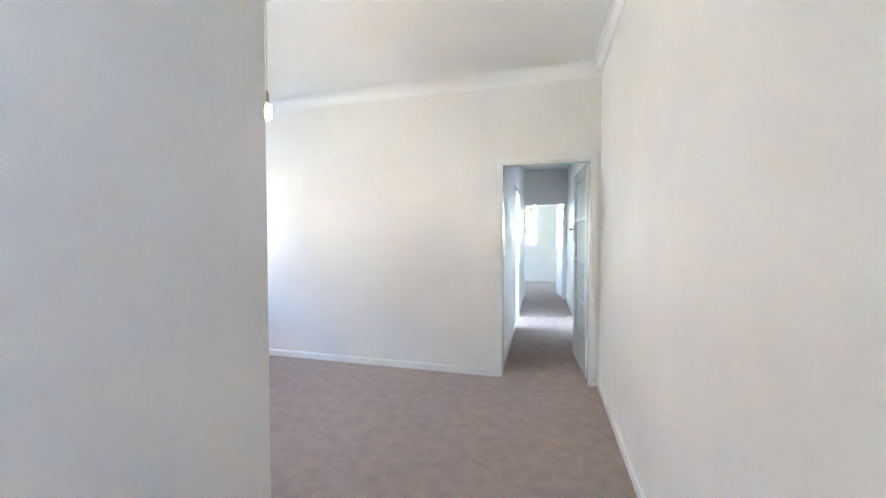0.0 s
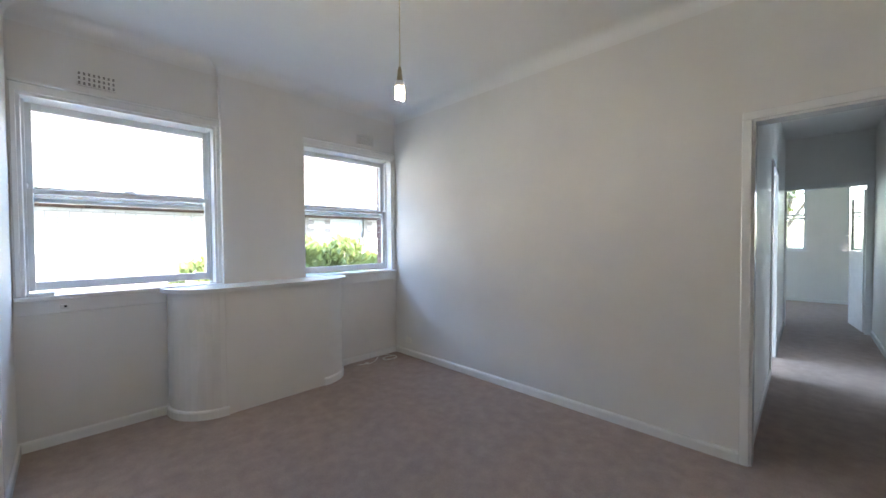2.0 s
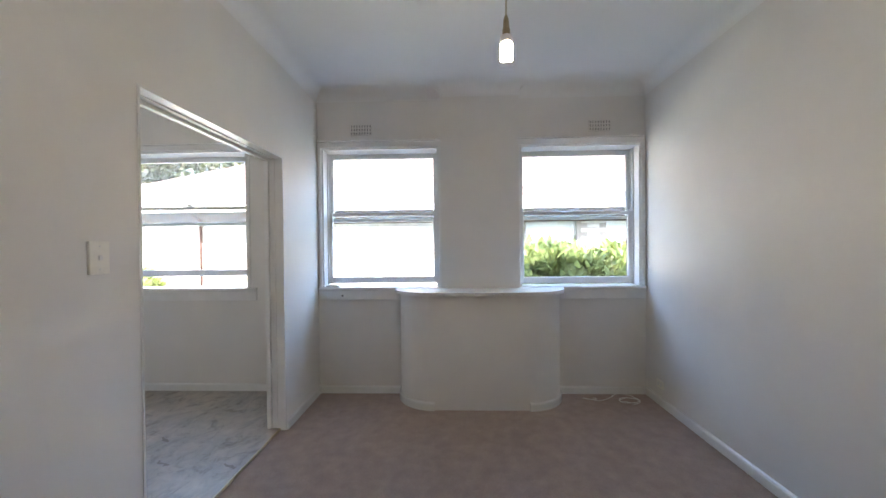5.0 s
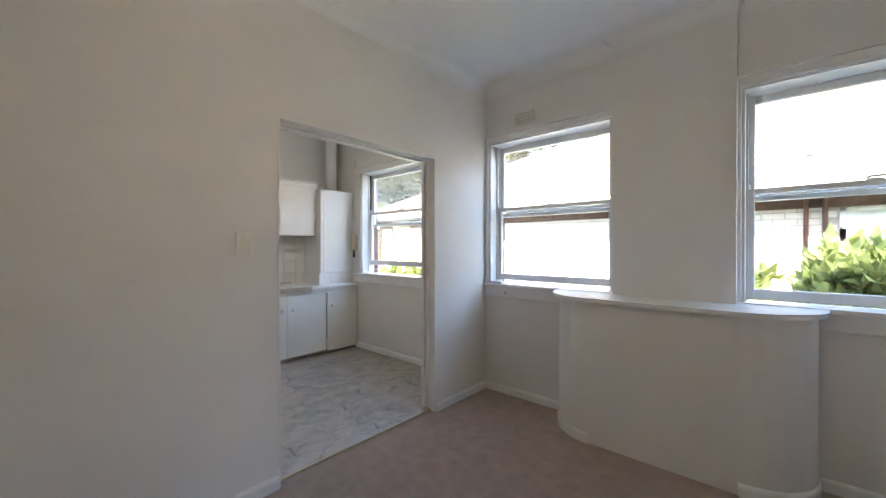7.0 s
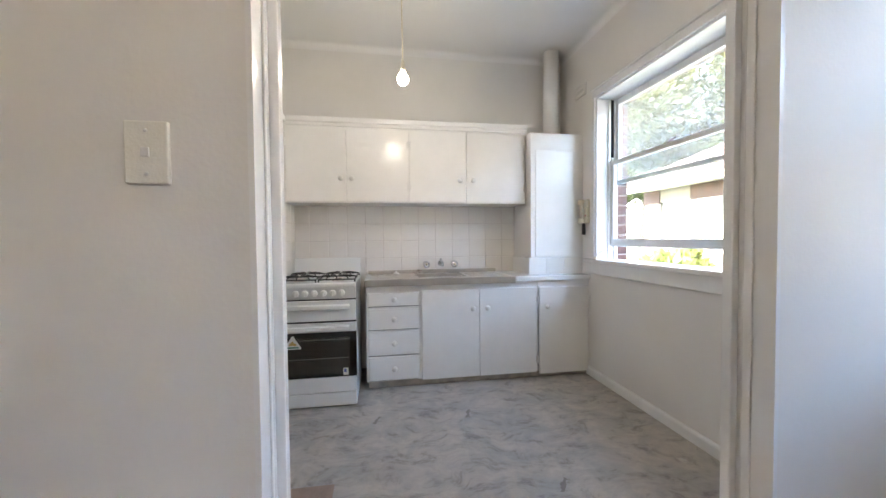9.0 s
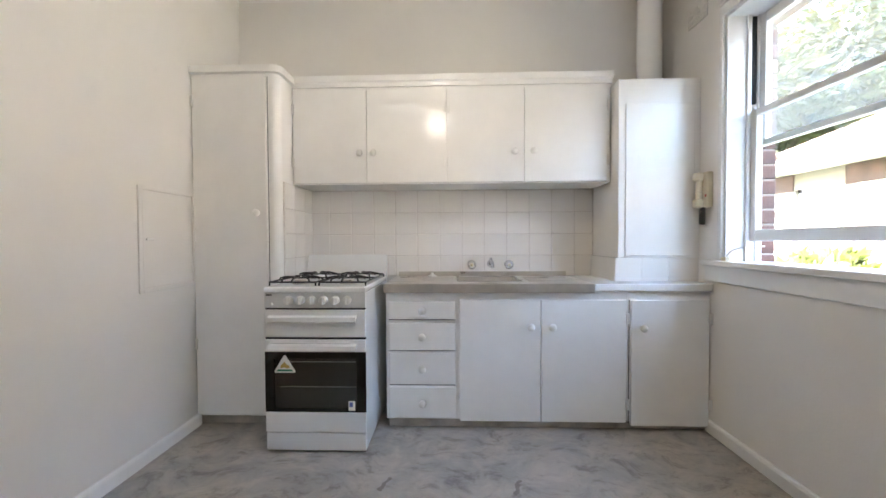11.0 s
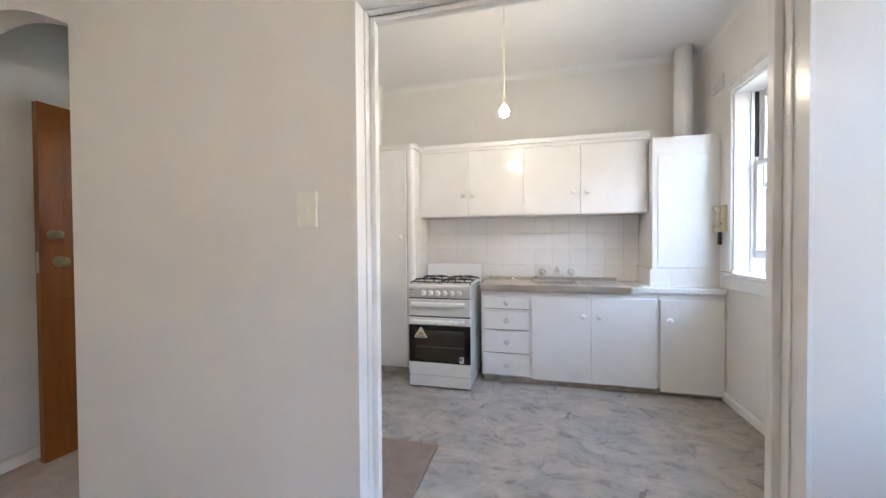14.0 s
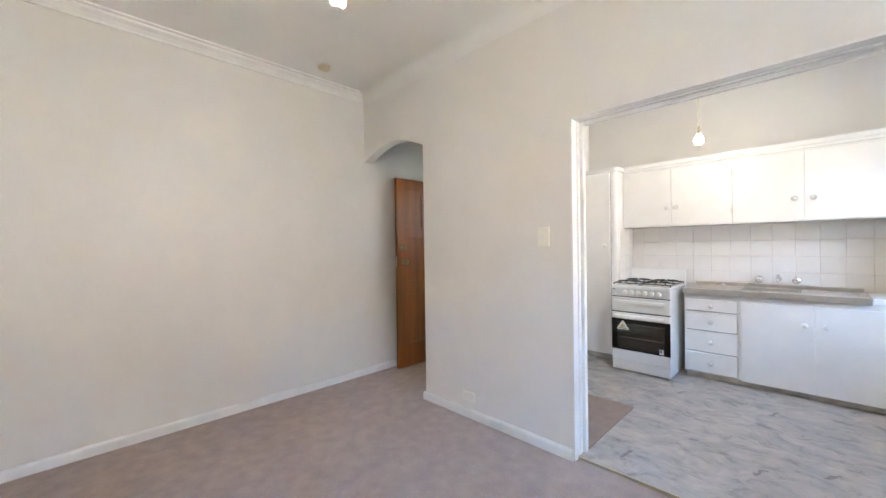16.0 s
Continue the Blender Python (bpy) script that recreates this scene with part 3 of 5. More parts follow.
for k, (a, c) in enumerate(BW):
    w = thing(f"window_{4 + k}", ((a + c) / 2, YB, 1.08), "white timber bedroom sash window seen down the hall", "window", kind="structure")
    b = B()
    for x0, x1 in ((a, a + 0.05), (c - 0.05, c)):
        box(b, x0, x1, YB + 0.02, YB + 0.09, 1.08, 2.5)
    for z in (1.08, 1.74, 1.82, 2.44):
        box(b, a + 0.05, c - 0.05, YB + 0.02, YB + 0.09, z, z + 0.05)
    part("window_frame", b, SASH, w)
    part("pane", box(B(), a + 0.05, c - 0.05, YB + 0.05, YB + 0.054, 1.13, 2.44), GLASS, w, "clear glass pane")
    part("window_sill", box(B(), a - 0.04, c + 0.04, YB - 0.05, YB + 0.1, 1.04, 1.08, 0.005), TRIM, w)


def sky_fill(y0, y1, z0, z1, x, power, colour):
    """An added area lamp that stands in for sky light, in an unseen west-facing opening."""
    lamp = new("sky_fill_light", bpy.data.lights.new("sky_fill_light", "AREA"))
    lamp.data.shape, lamp.data.size, lamp.data.size_y = "RECTANGLE", y1 - y0, z1 - z0
    lamp.data.energy, lamp.data.color = power, colour
    lamp.matrix_basis = look((x, (y0 + y1) / 2, (z0 + z1) / 2), (x + 5, (y0 + y1) / 2, (z0 + z1) / 2))


# added fill lamps: bedroom (invented opening), then side room, which brightens the hall
sky_fill(9.6, 10.4, 1.2, 2.0, -3.02, 0.28, (0.62, 0.82, 1.0))
sky_fill(4.6, 6.6, 0.9, 1.6, XW - 0.05, 7.0, (0.58, 0.78, 1.0))


# ---- kitchen ----
WHITE = material("white_enamel", (0.88, 0.88, 0.87), 0.18, vary=0.015, scale=3, grain=30, bump=0.004)
PANEL = material("satin_grey_enamel", (0.70, 0.70, 0.69), 0.3, vary=0.02, scale=5, grain=60, bump=0.004)
KNOB = material("white_plastic", (0.82, 0.81, 0.78), 0.3, vary=0.03, scale=20)
IRON = material("black_cast_iron", (0.018, 0.018, 0.02), 0.5, vary=0.3, scale=30, grain=300)
OVEN = material("dark_oven_glass", (0.050, 0.040, 0.038), 0.06, vary=0.1, scale=3, grain=40, bump=0.0)
STEEL = material("worn_stainless", (0.62, 0.575, 0.52), 0.30, 0.85, vary=0.12, scale=5, grain=200, bump=0.006, wear=0.06, stretch=(1, 6, 1))
CHROME = material("chrome", (0.75, 0.75, 0.76), 0.09, 1.0, vary=0.05, scale=30)
TILE = material("cream_glazed_tile", (0.885, 0.855, 0.82), 0.16, vary=0.02, scale=3, grain=25, bump=0.004)
GROUT = material("tile_grout", (0.80, 0.75, 0.71), 0.9, vary=0.15, scale=14)
CREAM = material("aged_cream_plastic", (0.72, 0.65, 0.49), 0.35, vary=0.03, scale=20)
IVORY = material("ivory_plate", (0.89, 0.865, 0.79), 0.35, vary=0.03, scale=20)
BLACK = material("black_cord", (0.03, 0.03, 0.03), 0.5)
YB0, YP = -2.115, -2.12


def knob(parent, x, y, z, label="round white cupboard knob"):
    b = lathe(B(), [(0.011, 0.0), (0.010, 0.012), (0.020, 0.019), (0.022, 0.028), (0.017, 0.037), (0.005, 0.040)], (x, y, z), "y", 14)
    return part("knob", b, KNOB, parent, label)


def hinge(parent, x, y, z):
    b = B()
    box(b, x - 0.0075, x - 0.001, y - 0.001, y + 0.012, z - 0.032, z + 0.032, 0.002)
    box(b, x + 0.001, x + 0.0075, y - 0.001, y + 0.010, z - 0.032, z + 0.032, 0.002)
    return part("hinge", b, CUPB, parent)


# pantry cupboard
p = thing("pantry_cupboard", (-1.5, -2.35, 0.0), "tall cream painted pantry cupboard built into the corner", "cupboard")
out = [(XK, YK), (XK, YP), (-1.715, YP)]
for i in range(7):
    a = math.pi / 2 * i / 6
    out.append((-1.715 - 0.045 * math.sin(a), YP - 0.045 + 0.045 * math.cos(a)))
out.append((-1.76, YK))
part("body", prism(B(), out, "z", 0.06, 2.115), CUPB, p)
cr = [(XK, YK), (XK, YP + 0.03), (-1.725, YP + 0.03)]
for i in range(7):
    a = math.pi / 2 * i / 6
    cr.append((-1.725 - 0.06 * math.sin(a), YP - 0.03 + 0.06 * math.cos(a)))
cr.append((-1.785, YK))
part("crown", prism(B(), cr, "z", 2.115, 2.155), CUPB, p)
d = part("door", box(B(), XK - 0.008, -1.692, YP + 0.002, YP + 0.02, 0.075, 2.095, 0.003), CUPB, p)
knob(d, -1.64, YP + 0.02, 1.285)
hinge(d, XK - 0.012, YP + 0.02, 0.5)
hinge(d, XK - 0.012, YP + 0.02, 1.15)
hinge(d, XK - 0.012, YP + 0.02, 1.95)
# solid strip: the shade beside the pantry door as black colour
part("edge_shade", box(B(), -1.6945, -1.6965, YP - 0.002, YP + 0.003, 0.075, 2.095), GAP_SHADE, p, "black strip painted as the shade beside the door")
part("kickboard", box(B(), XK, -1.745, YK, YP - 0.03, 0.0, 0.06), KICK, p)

# wall cupboards
u = thing("wall_cupboard", (-2.77, -2.45, 1.48), "cream painted four-door wall cupboard above the sink", "cupboard")
part("body", box(B(), -1.762, -3.788, YK, -2.31, 1.48, 2.10, 0.003), CUPB, u)
part("crown", prism(B(), [(YK, 2.10), (-2.30, 2.10), (-2.295, 2.122), (-2.282, 2.13), (-2.278, 2.165), (YK, 2.165)], "x", -1.765, -3.795), CUPB, u)
doors = ((-1.775, -2.2445, -2.204, -1.772), (-2.2475, -2.7552, -2.292, -2.745), (-2.7568, -3.245, -3.185, -2.768), (-3.2485, -3.765, -3.300, -3.768))
for x0, x1, kx, hx in doors:
    d = part("door", box(B(), x0, x1, -2.31, -2.293, 1.487, 2.082, 0.003), CUPB, u)
    knob(d, kx, -2.293, 1.675)
    for hz in (1.62, 1.96):
        hinge(d, hx, -2.293, hz)

# base cupboards
c = thing("base_cupboard", (-3.1, -2.35, 0.0), "cream painted sink cupboard with four drawers and two doors", "cupboard")
part("body", box(B(), -2.395, -3.812, YK, YB0, 0.055, 0.818, 0.002), CUPB, c)
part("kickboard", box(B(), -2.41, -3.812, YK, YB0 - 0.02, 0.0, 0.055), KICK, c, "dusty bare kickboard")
for k, (z0, z1) in enumerate(((0.652, 0.757), (0.468, 0.632), (0.262, 0.452), (0.066, 0.250))):
    prd = 0.017 if k != 2 else 0.008
    d = part("drawer", box(B(), -2.413, -2.808, YB0 - 0.01, YB0 + prd, z0, z1, 0.004), CUPB, c)
    knob(d, -2.612, YB0 + prd, (z0 + z1) / 2 + 0.002)
    # solid strip: the shade below each drawer front as black colour
    part("drawer_shade", box(B(), -2.413, -2.808, YB0 - 0.004, YB0 + 0.0015, z0 - 0.006, z0 - 0.002), GAP_SHADE, c, "black strip painted as the shade under the drawer")
for x0, x1, kx, hx in ((-2.832, -3.3045, -3.245, -2.826), (-3.3075, -3.798, -3.368, -3.803)):
    d = part("door", box(B(), x0, x1, YB0, YB0 + 0.017, 0.05, 0.768, 0.003), CUPB, c)
    knob(d, kx, YB0 + 0.017, 0.612)
    for hz in (0.16, 0.66):
        hinge(d, hx, YB0 + 0.016, hz)
c = thing("corner_cupboard", (-4.05, -2.35, 0.0), "narrow cream painted corner cupboard below the boxed flue", "cupboard")
part("body", box(B(), -3.814, XW + 0.001, YK, YB0, 0.05, 0.818, 0.002), CUPB, c)
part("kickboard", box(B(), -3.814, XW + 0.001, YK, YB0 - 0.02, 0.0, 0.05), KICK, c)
d = part("door", box(B(), -3.826, -4.268, YB0, YB0 + 0.019, 0.032, 0.766, 0.003), CUPB, c)
knob(d, -3.885, YB0 + 0.019, 0.607)
hinge(d, -4.272, YB0 + 0.018, 0.16)
hinge(d, -4.272, YB0 + 0.018, 0.66)
# solid strip: the shade beside the corner door as black colour
part("edge_shade", box(B(), -3.818, -3.8215, YB0 - 0.003, YB0 + 0.002, 0.04, 0.766), GAP_SHADE, c, "black strip painted as the shade beside the door")
k = thing("shelf_slab", (-3.95, -2.35, 0.82), "thick white painted shelf beside the sink top", "shelf")
part("slab", box(B(), -3.612, XW + 0.001, YK, YB0 + 0.028, 0.819, 0.862, 0.005), CUPB, k)

# sink top
s = thing("kitchen_sink", (-3.0, -2.35, 0.82), "worn stainless steel sink top with drainer", "sink")
sx0, sx1, sy0, sy1, zt = -2.835, -3.205, -2.52, -2.22, 0.862
b = B()
x0, x1, y0, y1 = -2.388, -3.608, YK + 0.006, YB0 + 0.035
for q in ((x0, sx0, y0, y1), (sx1, x1, y0, y1), (sx0, sx1, y0, sy0), (sx0, sx1, sy1, y1)):
    box(b, *q, zt - 0.012, zt)
box(b, x0, x1, y1 - 0.004, y1 + 0.006, 0.812, zt + 0.004, 0.004)
part("drainer", b, STEEL, s)
b = B()
for q in ((sx0 + 0.006, sx0, sy0, sy1), (sx1, sx1 - 0.006, sy0, sy1), (sx0, sx1, sy0 - 0.006, sy0), (sx0, sx1, sy1, sy1 + 0.006)):
    box(b, *q, zt - 0.16, zt - 0.012)
box(b, sx0, sx1, sy0, sy1, zt - 0.165, zt - 0.158)
part("bowl", b, STEEL, s)
b = B()
box(b, sx0 + 0.018, sx0, sy0 - 0.018, sy1 + 0.018, zt, zt + 0.005, 0.002)
box(b, sx1, sx1 - 0.018, sy0 - 0.018, sy1 + 0.018, zt, zt + 0.005, 0.002)
box(b, sx0, sx1, sy0 - 0.018, sy0, zt, zt + 0.005, 0.002)
box(b, sx0, sx1, sy1, sy1 + 0.018, zt, zt + 0.005, 0.002)
part("rim", b, CHROME, s, "bright worn rim of the bowl")
part("upstand", box(B(), -2.40, -3.60, YK + 0.007, YK + 0.02, zt, zt + 0.032, 0.003), STEEL, s)
for i in range(7):
    y = -2.50 + i * 0.045
    part("drain_groove", tube(B(), [(-3.26, y, zt - 0.0005), (-3.56, y, zt - 0.001)], 0.003, 6), STEEL, s)
pl = thing("sink_plug", (-2.647, -2.52, zt), "white rubber sink plug lying on the drainer", "sink plug")
part("plug_body", lathe(B(), [(0.030, 0.0), (0.033, 0.004), (0.026, 0.012), (0.012, 0.016), (0.010, 0.028), (0.002, 0.031)], (-2.647, -2.52, zt)), KNOB, pl)
wr = thing("overflow_ring", (-2.455, -2.51, zt), "dull flat metal ring on the sink top", "drain cover")
part("ring", lathe(B(), [(0.035, 0.0), (0.034, 0.005), (0.022, 0.006), (0.005, 0.004)], (-2.455, -2.51, zt)), STEEL, wr)

tp = thing("wall_taps", (-3.06, YK, 0.95), "pair of chrome taps and a spout on the tiles", "tap")
for x in (-2.925, -3.188):
    b = lathe(B(), [(0.028, 0.0), (0.026, 0.008), (0.012, 0.014), (0.011, 0.035), (0.018, 0.042), (0.030, 0.05), (0.033, 0.062), (0.029, 0.074), (0.012, 0.08)], (x, YK + 0.012, 0.945), "y", 16)
    part("tap_handle", b, CHROME, tp)
    part("handle_cap", lathe(B(), [(0.012, 0.0), (0.012, 0.004), (0.003, 0.006)], (x, YK + 0.091, 0.945), "y", 12), CREAM, tp)
b = lathe(B(), [(0.026, 0.0), (0.024, 0.01), (0.014, 0.016), (0.013, 0.03)], (-3.062, YK + 0.012, 0.95), "y", 16)
tube(b, [(-3.062, YK + 0.03, 0.95), (-3.062, YK + 0.06, 0.965), (-3.062, YK + 0.09, 0.972), (-3.062, YK + 0.13, 0.968), (-3.062, YK + 0.155, 0.95), (-3.062, YK + 0.16, 0.93)], 0.012, 10)
lathe(b, [(0.010, 0.0), (0.013, 0.01), (0.008, 0.03)], (-3.062, YK + 0.05, 0.965))
part("spout", b, CHROME, tp)

# boxed flue in the corner
fx = thing("flue_box", (-4.04, -2.4, 0.862), "white painted boxed-in flue cupboard in the kitchen corner", "flue box")
part("body", box(B(), -3.795, XW + 0.001, YK, -2.21, 1.006, 2.082, 0.004), CUPB, fx)
part("base_block", box(B(), -3.778, XW + 0.001, YK, -2.216, 0.863, 1.006), CUPB, fx, "tiled base of the flue box")
part("access_panel", box(B(), -3.835, -4.243, -2.212, -2.204, 1.018, 1.932, 0.003), CUPB, fx, "flat screwed access panel")
for x0, x1 in ((-3.78, -3.9365), (-3.9375, -4.0965), (-4.0975, -4.27)):
    part("tile", box(B(), x0, x1, -2.217, -2.208, 0.864, 1.005, 0.0008, 1), TILE, fx)
part("pipe", lathe(B(), [(0.075, 2.08), (0.075, H + 0.03)], (-4.105, -2.47, 0.0), "z", 24), CUPB, fx, "cream painted round flue pipe")

# intercom on the window wall
ic = thing("wall_intercom", (XW, -2.14, 1.29), "aged cream wall intercom phone with a coiled cord", "intercom")
part("base", box(B(), XW, XW + 0.035, -2.185, -2.095, 1.30, 1.505, 0.008), CREAM, ic)
b = B()
box(b, XW + 0.035, XW + 0.06, -2.17, -2.125, 1.305, 1.50, 0.012)
box(b, XW + 0.03, XW + 0.075, -2.175, -2.12, 1.455, 1.505, 0.014)
box(b, XW + 0.03, XW + 0.075, -2.175, -2.12, 1.30, 1.352, 0.014)
part("receiver", b, CREAM, ic)
part("button", box(B(), XW + 0.034, XW + 0.039, -2.113, -2.102, 1.36, 1.375, 0.002), material("red_button", (0.5, 0.06, 0.05), 0.4), ic)
pts = [(XW + 0.03 + 0.012 * math.cos(i * 1.1), -2.145 + 0.018 * math.sin(i * 1.1), 1.30 - 0.0016 * i if i < 60 else 1.205 + 0.0016 * (i - 60)) for i in range(100)]
part("cord", tube(B(), pts, 0.0035, 6), BLACK, ic, "coiled black cord")
b = tube(B(), [(XW + 0.004, -1.99, 1.005), (XW + 0.012, -1.97, 1.03), (XW + 0.01, -1.93, 1.06), (XW - 0.03, -1.88, 1.078), (XW - 0.10, -1.865, 1.08)], 0.003, 6)
tagged(mesh_object("cable", b, KNOB), "thin white cable drooping over the kitchen sill", "cable")
tagged(mesh_object("cable_block", box(B(), XW + 0.006, XW + 0.03, -1.99, -1.955, 0.9985, 1.02, 0.004), CREAM), "small cream cable junction on the kitchen sill", "junction box")

# access hatch in the east kitchen wall
hp = thing("meter_hatch", (XK, -1.91, 1.12), "flush painted access hatch in the kitchen wall", "access hatch", kind="structure")
b = B()
for q in ((-1.712, -1.735, 0.86, 1.40), (-2.09, -2.11, 0.86, 1.40), (-1.735, -2.09, 0.86, 0.88), (-1.735, -2.09, 1.38, 1.40)):
    box(b, XK, XK - 0.01, q[0], q[1], q[2], q[3], 0.003)
part("hatch_frame", b, PAINT, hp)
d = part("hatch_door", box(B(), XK, XK - 0.006, -1.739, -2.086, 0.884, 1.376, 0.002), PAINT, hp)
part("hatch_latch", box(B(), XK - 0.006, XK - 0.014, -1.755, -1.80, 1.125, 1.137, 0.002), CUPB, d)

# gas stove
st = thing("gas_stove", (-2.07, -2.14, 0.0), "white freestanding gas stove with a dark glass oven door", "stove")
SX0, SX1, SF, SB = -1.80, -2.34, -1.84, -2.46
part("body", box(B(), SX0 - 0.004, SX1 + 0.004, SB, SF - 0.022, 0.010, 0.845, 0.004), WHITE, st)
b = B()
box(b, SX0, SX1, SB, SF + 0.004, 0.845, 0.878, 0.010, 3)
part("hob", b, WHITE, st, "white enamel hob")
part("backguard", prism(B(), [(SB - 0.01, 0.86), (SB + 0.035, 0.878), (SB + 0.005, 1.022), (SB - 0.02, 1.022)], "x", SX0, SX1), WHITE, st, "sloping white splash guard")
part("control_panel", box(B(), SX0 - 0.002, SX1 + 0.002, SF - 0.022, SF - 0.004, 0.766, 0.846, 0.003), PANEL, st)
for i in range(6):
    x = -1.935 - 0.0615 * i
    kb = lathe(B(), [(0.023, 0.0), (0.0225, 0.012), (0.020, 0.026), (0.017, 0.029)], (x, SF - 0.004, 0.808), "y", 18)
    box(kb, x - 0.004, x + 0.004, SF + 0.022, SF + 0.034, 0.789, 0.827, 0.002)
    part("control_knob", kb, KNOB, st)
part("ignition_button", lathe(B(), [(0.008, 0.0), (0.008, 0.006), (0.003, 0.008)], (-1.842, SF - 0.004, 0.787), "y", 12), KNOB, st)
part("badge", box(B(), -1.812, -1.842, SF - 0.004, SF - 0.003, 0.832, 0.838), BLACK, st, "small dark badge")
# solid bars between the stove panels, coloured black for the shade in the joints
part("gap", box(B(), SX0 - 0.004, SX1 + 0.004, SF - 0.025, SF - 0.012, 0.757, 0.766), IRON, st)
g = part("grill_door", box(B(), SX0 - 0.002, SX1 + 0.002, SF - 0.022, SF, 0.612, 0.757, 0.005), WHITE, st)
part("gap", box(B(), SX0 - 0.004, SX1 + 0.004, SF - 0.025, SF - 0.010, 0.600, 0.612), IRON, st)


def stove_handle(parent, z):
    hb = prism(B(), [(SF, z + 0.018), (SF + 0.022, z + 0.021), (SF + 0.036, z + 0.012), (SF + 0.038, z - 0.010), (SF + 0.030, z - 0.017), (SF + 0.024, z + 0.004), (SF, z + 0.008)], "x", SX0 - 0.038, SX1 + 0.045)
    return part("handle", hb, WHITE, parent)


stove_handle(g, 0.712)
od = part("oven_door", box(B(), SX0 - 0.002, SX1 + 0.002, SF - 0.022, SF, 0.534, 0.600, 0.005), WHITE, st)
part("lower_panel", box(B(), SX0 - 0.002, SX1 + 0.002, SF - 0.022, SF, 0.108, 0.216, 0.005), WHITE, od)
stove_handle(od, 0.563)
b = B()
for q in ((SX0 - 0.002, SX0 - 0.05, 0.216, 0.534), (SX1 + 0.05, SX1 + 0.002, 0.216, 0.534), (SX0 - 0.05, SX1 + 0.05, 0.216, 0.232), (SX0 - 0.05, SX1 + 0.05, 0.50, 0.534)):
    box(b, q[0], q[1], SF - 0.012, SF - 0.002, q[2], q[3])
part("glass_border", b, material("black_glass_border", (0.008, 0.008, 0.008), 0.05, vary=0.05, bump=0.0), od)
part("oven_window", box(B(), SX0 - 0.05, SX1 + 0.05, SF - 0.011, SF - 0.004, 0.232, 0.50), glass_material("tinted_oven_glass", 0.03), od, "tinted glass showing two wire shelves")
part("oven_cavity", box(B(), SX0 - 0.03, SX1 + 0.03, SF - 0.024, SF - 0.021, 0.21, 0.54), OVEN, st, "dark oven interior")
for z in (0.345, 0.478):
    part("oven_shelf", tube(B(), [(SX0 - 0.075, SF - 0.017, z), (SX1 + 0.06, SF - 0.017, z)], 0.0022, 6), material("shelf_wire", (0.25, 0.23, 0.22), 0.4, 0.6), st)
part("storage_drawer", box(B(), SX0 - 0.004, SX1 + 0.004, SF - 0.022, SF - 0.004, 0.010, 0.103, 0.004), WHITE, st)
for x in (SX0 - 0.04, SX1 + 0.04):
    for y in (SF - 0.06, SB + 0.06):
        part("foot", lathe(B(), [(0.018, -0.004), (0.018, 0.011)], (x, y, 0.0), "z", 12), BLACK, st)
for bx in (-1.935, -2.205):
    for by in (-2.0, -2.27):
        bb = lathe(B(), [(0.050, 0.878), (0.048, 0.886), (0.034, 0.890), (0.034, 0.898), (0.030, 0.901)], (bx, by, 0.0), "z", 18)
        part("burner", bb, PANEL if by < -2.1 else STEEL, st)
for bx in (-1.935, -2.205):
    gb = B()
    for by in (-2.0, -2.27):
        for k in range(8):
            a = math.pi / 4 * k
            reach = 0.118 if k % 2 == 0 else 0.10
            cx, cy = math.cos(a), math.sin(a)
            tube(gb, [(bx + cx * 0.028, by + cy * 0.028, 0.916), (bx + cx * reach * 0.7, by + cy * reach * 0.7, 0.917), (bx + cx * reach, by + cy * reach, 0.910), (bx + cx * (reach + 0.008), by + cy * (reach + 0.008), 0.895)], 0.0045, 6)
    for x in (bx - 0.125, bx + 0.125):
        tube(gb, [(x, -1.885, 0.879), (x, -1.89, 0.897), (x, -2.385, 0.897), (x, -2.39, 0.879)], 0.0045, 6)
    for y in (-1.89, -2.135, -2.385):
        tube(gb, [(bx - 0.125, y, 0.897), (bx + 0.125, y, 0.897)], 0.0045, 6)
    part("trivet", gb, IRON, st, "black wire pan support")
GREEN = material("sticker_green", (0.03, 0.20, 0.12), 0.5)
GOLD = material("sticker_gold", (0.55, 0.36, 0.10), 0.5)
yy = SF - 0.0018
tri = part("triangle_sticker", prism(B(), [(-1.855, 0.425), (-1.963, 0.425), (-1.966, 0.432), (-1.914, 0.516), (-1.904, 0.516), (-1.852, 0.432)], "y", yy, yy + 0.001), KNOB, od, "white-edged triangular sticker")
part("sticker_face", prism(B(), [(-1.866, 0.432), (-1.952, 0.432), (-1.946, 0.442), (-1.872, 0.442)], "y", yy + 0.001, yy + 0.0015), GREEN, tri)
part("sticker_mark", prism(B(), [(-1.884, 0.448), (-1.888, 0.464), (-1.898, 0.472), (-1.908, 0.484), (-1.916, 0.470), (-1.932, 0.462), (-1.934, 0.452), (-1.922, 0.447), (-1.908, 0.453)], "y", yy + 0.0015, yy + 0.002), GOLD, tri)
lb = part("label_sticker", box(B(), -2.245, -2.280, yy, yy + 0.001, 0.226, 0.276), KNOB, od, "small blue and white label")
part("label_band", box(B(), -2.250, -2.268, yy + 0.001, yy + 0.0015, 0.245, 0.270), material("sticker_blue", (0.10, 0.14, 0.42), 0.5), lb)

